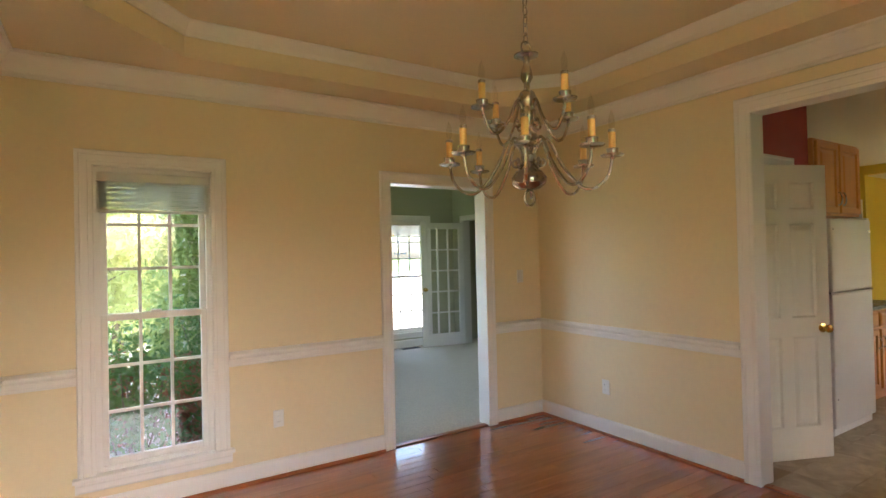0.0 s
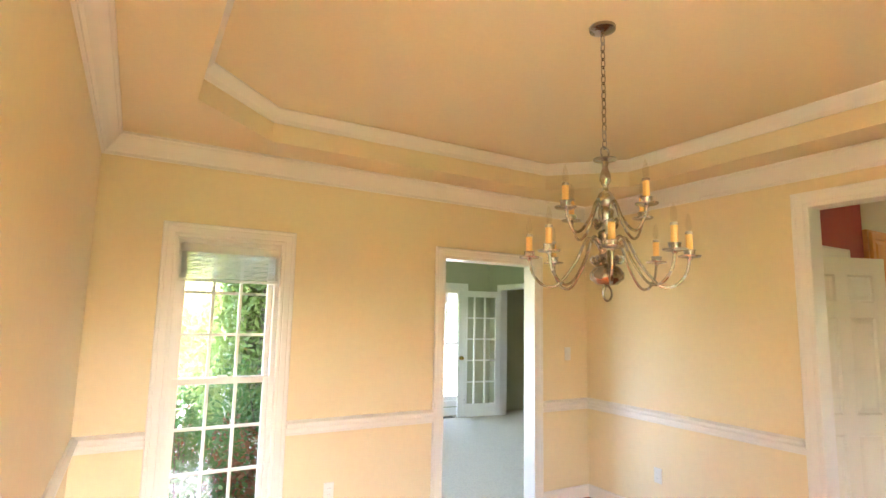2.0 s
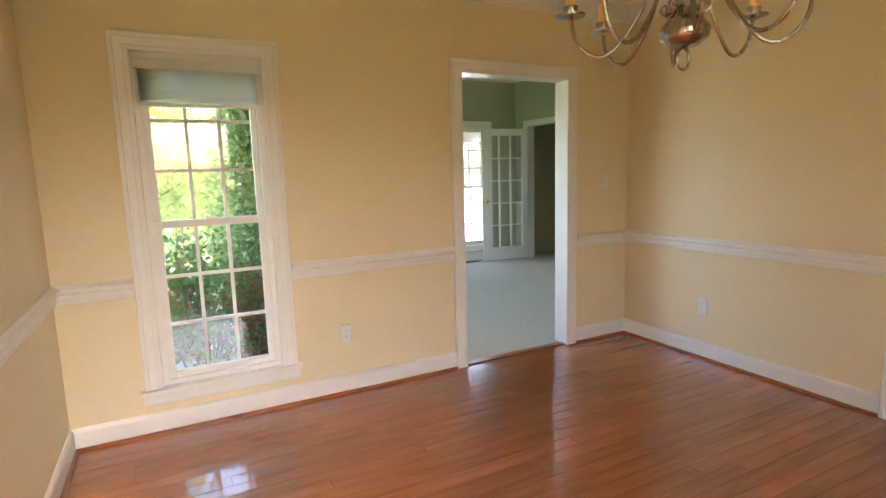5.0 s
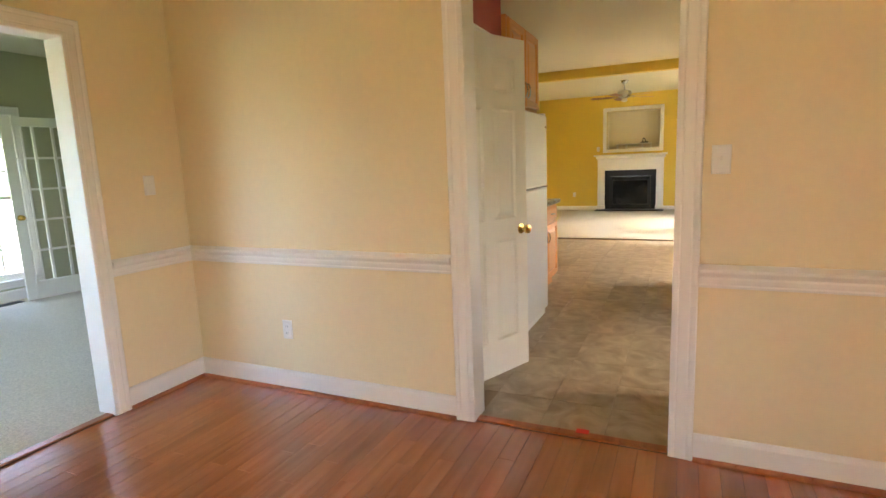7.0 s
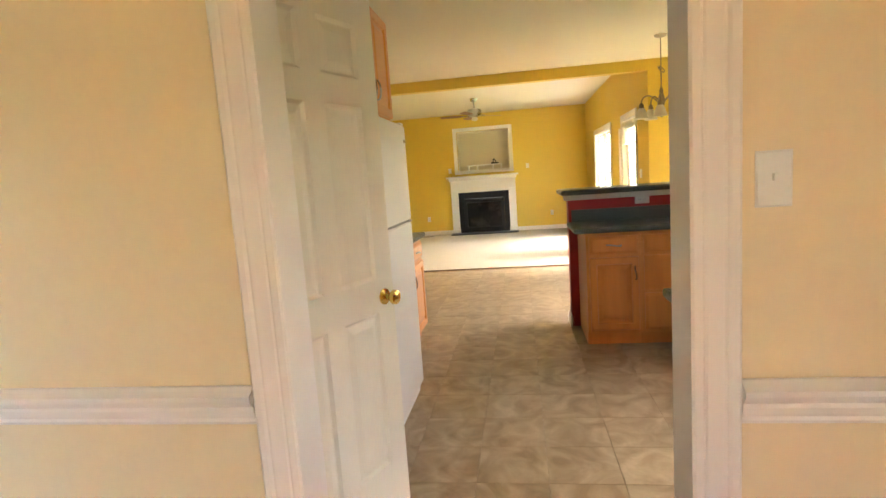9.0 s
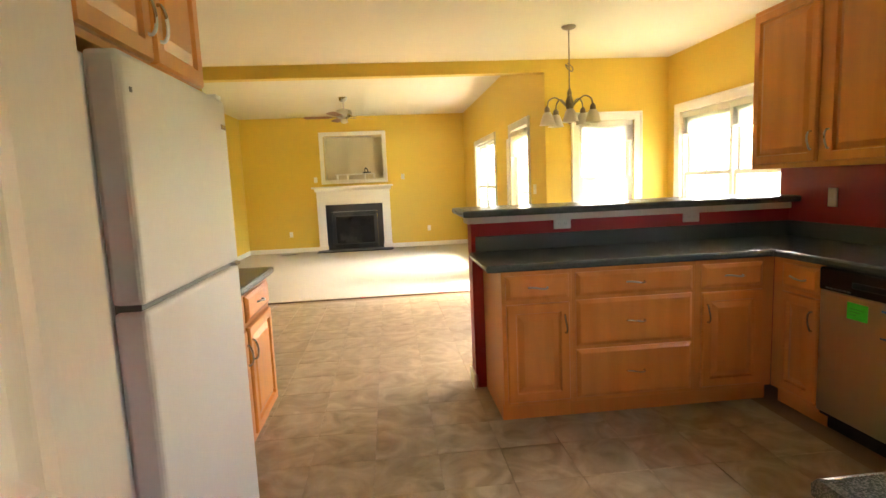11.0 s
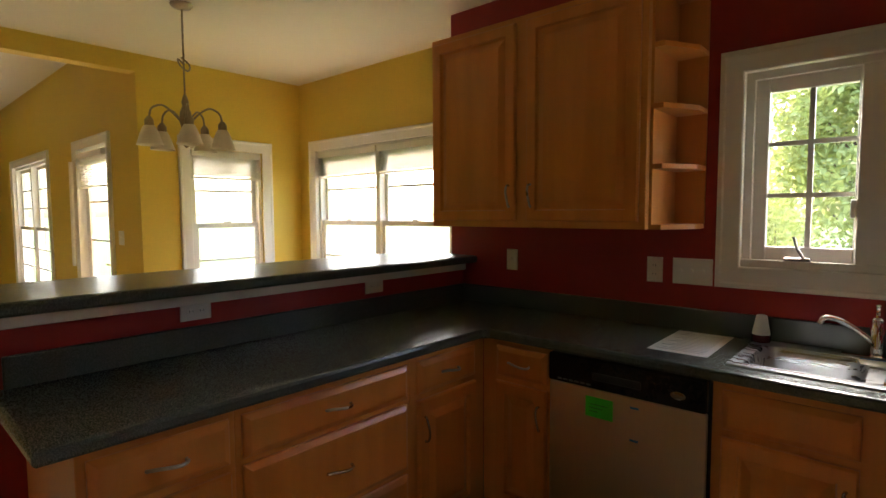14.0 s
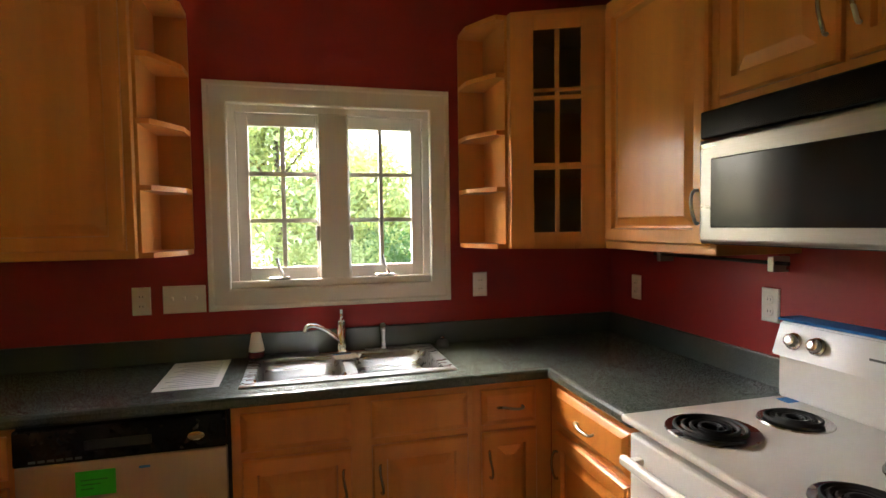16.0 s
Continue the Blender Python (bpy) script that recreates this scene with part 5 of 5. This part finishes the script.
ch = thing("chandelier", pose(1.80, 2.69, 1.644), "antique pewter two-tier chandelier with twelve candle bulbs on a chain", "chandelier")
COLUMN = [(0.012, 0.075), (0.045, 0.078), (0.072, 0.10), (0.075, 0.125), (0.055, 0.152), (0.022, 0.165), (0.018, 0.185), (0.03, 0.195), (0.034, 0.215), (0.02, 0.235), (0.022, 0.27), (0.038, 0.285), (0.038, 0.305), (0.018, 0.32), (0.016, 0.345), (0.032, 0.365), (0.034, 0.405), (0.028, 0.42), (0.042, 0.435), (0.042, 0.455), (0.03, 0.48), (0.014, 0.492), (0.012, 0.515), (0.026, 0.54), (0.024, 0.565), (0.012, 0.60), (0.018, 0.625), (0.052, 0.632), (0.052, 0.638), (0.012, 0.645)]
smooth(part("column", turned(COLUMN, 24), PEWTER, ch), 50)
ring = [(0.028 * math.sin(2 * math.pi * k / 16), 0, 0.04 + 0.032 * math.cos(2 * math.pi * k / 16)) for k in range(17)]
smooth(part("finial_ring", tube(ring, 0.005, 8), PEWTER, ch), 60)
smooth(part("loop", tube([(0.026 * math.sin(2 * math.pi * k / 14), 0, 0.668 + 0.026 * math.cos(2 * math.pi * k / 14)) for k in range(15)], 0.004, 8), PEWTER, ch), 60)
CUP = [(0.008, -0.012), (0.012, -0.005), (0.045, 0.0), (0.048, 0.006), (0.022, 0.01), (0.024, 0.028), (0.026, 0.03), (0.01, 0.03)]
for n, r, zi, zl, zc, off in ((8, 0.343, 0.215, 0.072, 0.195, 1.1), (4, 0.232, 0.375, 0.297, 0.39, 87.0)):
    for k in range(n):
        q = pose(0, 0, 0, 0, 0, off + 360 * k / n)
        arm = smooth(part("arm", tube(s_arm(r, zi, zl, zc), 0.0062, 8), PEWTER, ch), 60)
        arm.matrix_basis = q
        smooth(part("scroll", tube(curve([(0.03, 0, zi - 0.03), (0.055, 0, zi - 0.045), (0.07, 0, zi - 0.03), (0.06, 0, zi - 0.015), (0.05, 0, zi - 0.025)], 4), 0.005, 6), PEWTER, arm), 60)
        smooth(part("cup", turned(CUP, 18, centre=(r, 0, zc)), PEWTER, arm), 50)
        smooth(part("candle_sleeve", turned([(0.0145, 0.03), (0.0145, 0.098), (0.012, 0.1)], 14, centre=(r, 0, zc)), CANDLE, arm), 50)
        smooth(part("collar", turned([(0.0155, 0.097), (0.0155, 0.108), (0.01, 0.11)], 14, centre=(r, 0, zc)), PEWTER, arm), 50)
        smooth(part("bulb", turned([(0.007, 0.108), (0.012, 0.122), (0.0145, 0.14), (0.011, 0.162), (0.005, 0.18), (0.001, 0.188)], 12, centre=(r, 0, zc)), BULB, arm, "clear flame-shaped bulb"), 60).visible_shadow = False
cn = part("chain", bmesh.new(), PEWTER, ch)
bm = bmesh.new()
for k in range(14):
    z = 0.705 + k * 0.0335
    pts = []
    for i in range(13):
        a = 2 * math.pi * i / 12
        p = (0.011 * math.sin(a), 0, z + 0.022 * math.cos(a))
        pts.append(p if k % 2 else (0, p[0], p[2]))
    tube(pts, 0.0028, 6, bm)
bm.to_mesh(cn.data)
bm.free()
smooth(cn, 60)
smooth(part("canopy", turned([(0.012, 1.165), (0.03, 1.168), (0.06, 1.18), (0.062, 1.192), (0.058, 1.199), (0.02, 1.1995)], 24), PEWTER, ch), 50)
for piece in [o for o in ch.children_recursive if o.type == "MESH"]:
    # the chain reaches the raised ceiling
    for v in piece.data.vertices:
        z = v.co.z
        v.co = (v.co.x * 0.91, v.co.y * 0.91, z * 0.935 if z < 0.7 else 0.6545 + (z - 0.7) * (1.188 - 0.6545) / 0.4995)


nk = thing("nook_chandelier", pose(8.34, 0.845, 2.615), "small bronze chandelier with frosted bell shades over the nook", "chandelier")
BRONZE = mat("aged_bronze", (0.30, 0.24, 0.17), 0.35, 1.0, var=0.15, scale=14)
smooth(part("canopy", turned([(0.015, -0.03), (0.05, -0.02), (0.062, -0.004), (0.06, 0)], 20), BRONZE, nk))
part("rod", tube([(0, 0, -0.03), (0, 0, -0.5)], 0.0055, 8), BRONZE, nk)
smooth(part("scroll", tube(curve([(0.0, 0, -0.33), (0.03, 0.02, -0.30), (0.045, 0.0, -0.33), (0.02, -0.03, -0.36), (-0.03, -0.02, -0.34), (-0.02, 0.02, -0.3)], 4), 0.005, 6), BRONZE, nk), 60)
smooth(part("column", turned([(0.004, -0.80), (0.018, -0.785), (0.01, -0.765), (0.026, -0.74), (0.02, -0.70), (0.034, -0.65), (0.03, -0.6), (0.016, -0.565), (0.02, -0.54), (0.008, -0.5)], 18), BRONZE, nk))
for k in range(5):
    q = pose(0, 0, 0, 0, 0, 72 * k + 18)
    arm = smooth(part("arm", tube(curve([(0.02, 0, -0.66), (0.08, 0, -0.60), (0.13, 0, -0.575), (0.18, 0, -0.6), (0.195, 0, -0.65)], 5), 0.006, 8), BRONZE, nk), 60)
    arm.matrix_basis = q
    smooth(part("socket", turned([(0.024, -0.70), (0.024, -0.665), (0.01, -0.645)], 14, centre=(0.195, 0, 0)), BRONZE, arm))
    smooth(part("shade", turned([(0.068, -0.80), (0.062, -0.785), (0.048, -0.74), (0.036, -0.71), (0.026, -0.695)], 18, centre=(0.195, 0, 0), caps=False), FROSTED, arm, "frosted bell-shaped glass shade"))

# thin blue bracket marks on the green room's upper panes
for z in (1.80, 1.515):
    bk = thing("window_tag", pose(4.48, 8.812, z), "thin dark blue bracket-shaped tag on the window pane", "tag", "tags on the window")
    part("bar", box(-0.11, 0.11, 0.0, 0.006, 0.0, 0.012, 0.002), BLUE_TAPE, bk)
    for x in (-0.11, 0.098):
        part("end", box(x, x + 0.012, 0.0, 0.006, 0.0125, 0.04, 0.002), BLUE_TAPE, bk)

# red marks on the floor edges
for x, y, rz in ((10.38, 2.785, 0), (10.38, 1.833, 0), (10.38, 4.1, 0), (3.855, 2.33, 0)):
    tp = thing("tape_piece", pose(x, y, 0.0125, 0, 0, rz), "small red tape mark on the floor joint", "tape", "red floor marks")
    part("strip", box(-0.02, 0.02, -0.03, 0.03, 0, 0.0015), RED_TAPE, tp)
structure("trim_carpet_strip", box(10.355, 10.405, 0.7, 5.45, 0.0, 0.012, 0.004), mat("brown_strip", (0.16, 0.09, 0.04), 0.5), "narrow brown strip between vinyl and carpet", "threshold")


# ---- outdoors ----
GRASS = two_tone("lawn_grass", (0.045, 0.09, 0.02), (0.11, 0.17, 0.05), 0.9, 6.0, fine=0.4, bump=0.5, spec=0.2)
BARK = two_tone("tree_bark", (0.05, 0.035, 0.022), (0.13, 0.095, 0.065), 0.9, 9.0, stretch=(3, 3, 0.6), bump=0.8)


def leaf_mat(name, color):
    m = mat(name, color, 0.55, var=0.35, scale=2.0, grain=9.0, spec=0.35)
    nt = m.node_tree
    b = nt.nodes["Principled BSDF"]
    tr = nt.nodes.new("ShaderNodeBsdfTranslucent")
    tr.inputs[0].default_value = (color[0] * 1.6, color[1] * 1.5, color[2], 1)
    mx = nt.nodes.new("ShaderNodeMixShader")
    mx.inputs[0].default_value = 0.35
    nt.links.new(b.outputs[0], mx.inputs[1])
    nt.links.new(tr.outputs[0], mx.inputs[2])
    nt.links.new(mx.outputs[0], nt.nodes["Material Output"].inputs[0])
    return m


LEAF_LIGHT = leaf_mat("fresh_green_leaf", (0.30, 0.34, 0.14))
LEAF_DARK = leaf_mat("dark_green_leaf", (0.055, 0.11, 0.03))
LEAF_CEDAR = leaf_mat("cedar_foliage", (0.17, 0.23, 0.08))
LEAF_RED = leaf_mat("reddish_shrub_leaf", (0.17, 0.075, 0.04))

structure("ground", box(-400, 400, -400, 400, -0.6, -0.35), GRASS, "green lawn round the house reaching the horizon", "ground")
structure("pavement", box(-30, 60, 10.6, 14.6, -0.355, -0.342), mat("pale_concrete_drive", (0.55, 0.53, 0.48), 0.85, var=0.08, scale=0.6, bump=0.3, bump_scale=60), "pale concrete drive across the lawn", "pavement")
# added pale ground: whitens the green room window's view and bounces light in
structure("pavement_court", box(4.4, 60, 14.6, 60, -0.355, -0.342), bpy.data.materials["pale_concrete_drive"], "pale ground added beyond the drive to brighten the green room window", "pavement")


def leaves(centres, count, size, spread, rng, squash=(1, 1, 1)):
    """Many small folded leaves scattered round clump centres."""
    c = np.asarray(centres)
    pick = c[rng.integers(0, len(c), count)]
    off = rng.normal(0, 1, (count, 3))
    off *= (spread * rng.random((count, 1)) ** 0.33) / np.linalg.norm(off, axis=1, keepdims=True)
    pos = pick + off * np.asarray(squash)
    u = rng.normal(0, 1, (count, 3))
    u /= np.linalg.norm(u, axis=1, keepdims=True)
    v = np.cross(u, rng.normal(0, 1, (count, 3)))
    v /= np.linalg.norm(v, axis=1, keepdims=True)
    s = size * (0.6 + 0.8 * rng.random((count, 1)))
    quads = np.stack([pos - u * s, pos + v * s * 0.45, pos + u * s, pos - v * s * 0.45], 1).reshape(-1, 3)
    return quads


def leaf_mesh(name, quads, material, parent):
    me = bpy.data.meshes.new(name)
    n = len(quads) // 4
    me.vertices.add(n * 4)
    me.vertices.foreach_set("co", quads.ravel())
    me.loops.add(n * 4)
    me.loops.foreach_set("vertex_index", np.arange(n * 4))
    me.polygons.add(n)
    me.polygons.foreach_set("loop_start", np.arange(n) * 4)
    me.update(calc_edges=True)
    me.materials.append(material)
    ob = new(name, me)
    ob.parent = parent
    ob["kind"] = "stuff"
    return ob


def broad_tree(x, y, h, r, seed, material, label, count=9000, size=0.075):
    rng = np.random.default_rng(seed)
    t = thing("tree", pose(x, y, -0.35), label, "tree", "broad-leaved trees outside")
    bm = tube([(0, 0, 0), (0.05, 0.02, h * 0.25), (0.0, 0.06, h * 0.5), (0.06, 0, h * 0.85)], 0.16 * h / 6, 10, taper=0.25)
    centres = []
    for k in range(26):
        a, zz = rng.random() * 6.283, h * (0.18 + 0.78 * rng.random())
        rr = r * (0.45 + 0.6 * rng.random()) * math.sin(math.pi * min(0.97, 0.15 + 0.8 * zz / h))
        tip = (rr * math.cos(a), rr * math.sin(a), zz + 0.1 * h * rng.random())
        tube([(0.02, 0.02, zz * 0.75), (tip[0] * 0.5, tip[1] * 0.5, zz * 0.9), tip], 0.035 * h / 6, 6, bm, 0.2)
        for q in (1.0, 0.72):
            centres.append((tip[0] * q + rng.normal(0, 0.12), tip[1] * q + rng.normal(0, 0.12), tip[2] * (0.9 + 0.1 * q) + rng.normal(0, 0.12)))
    part("trunk", bm, BARK, t)
    leaf_mesh("crown", leaves(centres, count, size, r * 0.42, rng), material, t)
    return t


def cedar(x, y, h, r, seed, label):
    rng = np.random.default_rng(seed)
    t = thing("cedar_tree", pose(x, y, -0.35), label, "tree", "columnar evergreens outside the window")
    part("trunk", tube([(0, 0, 0), (0, 0, h * 0.9)], 0.07, 8, taper=0.2), BARK, t)
    centres = []
    for k in range(150):
        zz = h * (0.03 + 0.95 * k / 150)
        rr = r * (1 - (zz / h) ** 2.2) * (0.55 + 0.5 * rng.random()) + 0.03
        a = k * 2.4
        centres.append((rr * math.cos(a), rr * math.sin(a), zz))
    leaf_mesh("crown", leaves(centres, 14000, 0.042, 0.2, rng, (0.8, 0.8, 1.6)), LEAF_CEDAR, t)
    return t


def shrub(x, y, h, r, seed, material, label, count=3500, size=0.03):
    rng = np.random.default_rng(seed)
    t = thing("shrub", pose(x, y, -0.35), label, "shrub", "shrubs under the windows")
    bm = bmesh.new()
    centres = []
    for k in range(16):
        a, rr = rng.random() * 6.283, r * rng.random() ** 0.5
        tip = (rr * math.cos(a), rr * math.sin(a), h * (0.45 + 0.5 * rng.random()))
        tube([(0, 0, 0), (tip[0] * 0.6, tip[1] * 0.6, tip[2] * 0.5), tip], 0.012, 5, bm, 0.3)
        centres += [tip, (tip[0] * 0.9, tip[1] * 0.9, tip[2] * 0.6)]
    part("branches", bm, BARK, t)
    leaf_mesh("crown", leaves(centres, count, size, r * 0.38, rng), material, t)
    return t


cedar(1.55, 8.0, 3.7, 0.75, 3, "tall narrow green cedar outside the dining room window")
cedar(2.2, 9.9, 4.0, 0.8, 4, "tall narrow green cedar beside the house")
shrub(0.6, 6.1, 1.35, 0.55, 5, LEAF_DARK, "dense green shrub under the dining room window")
shrub(1.15, 6.0, 1.0, 0.45, 6, LEAF_RED, "reddish-brown leafed shrub under the dining room window")
shrub(0.1, 6.4, 1.1, 0.5, 7, LEAF_RED, "reddish-brown leafed shrub beside the green one")
shrub(1.5, 6.7, 1.45, 0.6, 8, LEAF_DARK, "rounded green shrub behind the window")
broad_tree(-2.0, 16.0, 4.6, 2.6, 9, LEAF_LIGHT, "light green leafy tree across the lawn")
broad_tree(2.4, 17.5, 4.8, 2.8, 10, LEAF_LIGHT, "light green leafy tree across the lawn behind the cedars")
broad_tree(-6.5, 19.0, 5.2, 3.0, 11, LEAF_LIGHT, "light green leafy tree far across the lawn")
broad_tree(5.9, -9.0, 4.7, 1.7, 12, LEAF_LIGHT, "leafy green tree outside the sink window", 16000, 0.07)
broad_tree(4.0, -10.5, 3.6, 1.5, 13, LEAF_LIGHT, "leafy light green tree outside the sink window", 12000, 0.07)
broad_tree(9.4, -13.5, 3.4, 2.2, 14, LEAF_LIGHT, "leafy green tree behind the breakfast nook")
broad_tree(13.5, -12.0, 3.6, 2.4, 15, LEAF_LIGHT, "leafy green tree behind the family room")
shrub(6.9, -8.0, 1.7, 1.0, 16, LEAF_LIGHT, "light green shrub below the sink window", 5000, 0.04)
shrub(5.0, -8.2, 1.6, 1.0, 17, LEAF_LIGHT, "light green shrub behind the kitchen", 5000, 0.04)
shrub(3.2, -8.3, 1.8, 1.0, 18, LEAF_DARK, "dark green shrub behind the kitchen", 5000, 0.04)

# parked car across the lawn
car = thing("car", pose(-2.9, 13.2, -0.35, 0, 0, 8), "silver parked car across the lawn", "car")
CAR_PAINT = mat("silver_car_paint", (0.45, 0.46, 0.48), 0.25, 0.6)
bm = bmesh.new()
prof = [(-2.1, 0.35), (-2.1, 0.75), (-1.3, 0.85), (-0.7, 1.32), (0.7, 1.36), (1.3, 0.95), (2.0, 0.85), (2.15, 0.55), (2.1, 0.35)]
fa, fb = [bm.verts.new((x, -0.8, z)) for x, z in prof], [bm.verts.new((x, 0.8, z)) for x, z in prof]
bm.faces.new(fa[::-1])
bm.faces.new(fb)
for i in range(9):
    j = (i + 1) % 9
    bm.faces.new((fa[i], fa[j], fb[j], fb[i]))
bmesh.ops.bevel(bm, geom=bm.edges[:], offset=0.06, segments=3, affect="EDGES")
smooth(part("body", bm, CAR_PAINT, car), 35)
for x0, x1 in ((-0.95, -0.05), (0.05, 0.95)):
    part("side_window", box(x0, x1, -0.815, -0.79, 0.9, 1.25, 0.01), BLACK_GLOSS, car)
for x in (-1.35, 1.35):
    for y in (-0.78, 0.78):
        wh = smooth(part("wheel", turned([(0.2, -0.1), (0.31, -0.1), (0.33, -0.06), (0.33, 0.06), (0.31, 0.1), (0.2, 0.1)], 20), BLACK_MATT, car))
        wh.matrix_basis = pose(x, y, 0.33, 90)
        part("rim", turned([(0.02, -0.09), (0.19, -0.1), (0.19, 0.1), (0.02, 0.09)], 16), CHROME, wh)
broad_tree(-0.6, 11.5, 3.9, 1.9, 31, LEAF_LIGHT, "bright green leafy tree beyond the shrubs", 12000)
broad_tree(0.6, 13.8, 4.4, 2.3, 32, LEAF_LIGHT, "bright green leafy tree behind the cedar", 12000)
broad_tree(9.6, -16.0, 3.0, 2.0, 33, LEAF_LIGHT, "light green leafy tree behind the kitchen", 12000)


# ---- floor pieces ----
floor_d = structure("floor_dining", box(-0.09, 3.87, 0.42, 4.86, -0.03, -0.012), GAP, "glossy reddish oak strip floor in the dining room", "floor")
rng = np.random.default_rng(21)
PW = 0.0826
plank_meshes = {}
def plank_mesh(length):
    key = round(length, 2)
    if key not in plank_meshes:
        bm = bmesh.new()
        h, e = PW / 2 - 0.0004, 0.0012
        lo = [bm.verts.new((x, y, -0.012)) for x, y in ((0.0004, -h), (key - 0.0004, -h), (key - 0.0004, h), (0.0004, h))]
        mid = [bm.verts.new((v.co.x, v.co.y, -e * 0.6)) for v in lo]
        top_ = [bm.verts.new((x, y, 0)) for x, y in ((e, -h + e), (key - e, -h + e), (key - e, h - e), (e, h - e))]
        for a, b in ((lo, mid), (mid, top_)):
            for i in range(4):
                bm.faces.new((a[i], a[(i + 1) % 4], b[(i + 1) % 4], b[i]))
        bm.faces.new(top_)
        me = bpy.data.meshes.new("plank")
        bm.to_mesh(me)
        bm.free()
        me.materials.append(OAK_FLOOR)
        plank_meshes[key] = me
    return plank_meshes[key]


y = 0.42 + PW / 2
while y < 4.8:
    x = -0.09
    first = True
    while x < 3.8:
        n = int(rng.integers(6, 15)) * 0.1 if not first else int(rng.integers(2, 12)) * 0.1
        first = False
        if 3.8 - x < n + 0.2:
            n = 3.8 - x
        p = new("plank", plank_mesh(n))
        p.parent = floor_d
        p.location = (x, y, rng.normal(0, 0.00012))
        p.rotation_euler = (rng.normal(0, 0.0018), 0, 0)
        x += n
    y += PW

floor_k = structure("floor_kitchen", box(3.93, 10.38, -0.68, 5.45, -0.03, -0.004), VINYL_GAP, "mottled tan vinyl tile floor in kitchen and nook", "floor")
T = 0.32
bm = bmesh.new()
g, e = 0.0007, 0.001
lo = [bm.verts.new(p) for p in ((g, g, -0.004), (T - g, g, -0.004), (T - g, T - g, -0.004), (g, T - g, -0.004))]
up = [bm.verts.new(p) for p in ((g + e, g + e, 0), (T - g - e, g + e, 0), (T - g - e, T - g - e, 0), (g + e, T - g - e, 0))]
for i in range(4):
    bm.faces.new((lo[i], lo[(i + 1) % 4], up[(i + 1) % 4], up[i]))
bm.faces.new(up)
tile_me = bpy.data.meshes.new("tile")
bm.to_mesh(tile_me)
bm.free()
tile_me.materials.append(VINYL)
for i in range(21):
    for j in range(20):
        x, y = 3.86 + i * T, -0.65 + j * T
        if x < 3.9 and not 1.9 < y < 2.7:
            continue
        if (x + T < 6.7 or y > 0.2 or x > 7.3) and not (y < 0.0 and x < 7.2) and not (x < 4.3 and y < 1.7) and not (y > 3.1 and x < 5.9) and x < 10.2 and y < 5.2:
            t = new("tile", tile_me)
            t.parent = floor_k
            t.location = (x, y, 0)
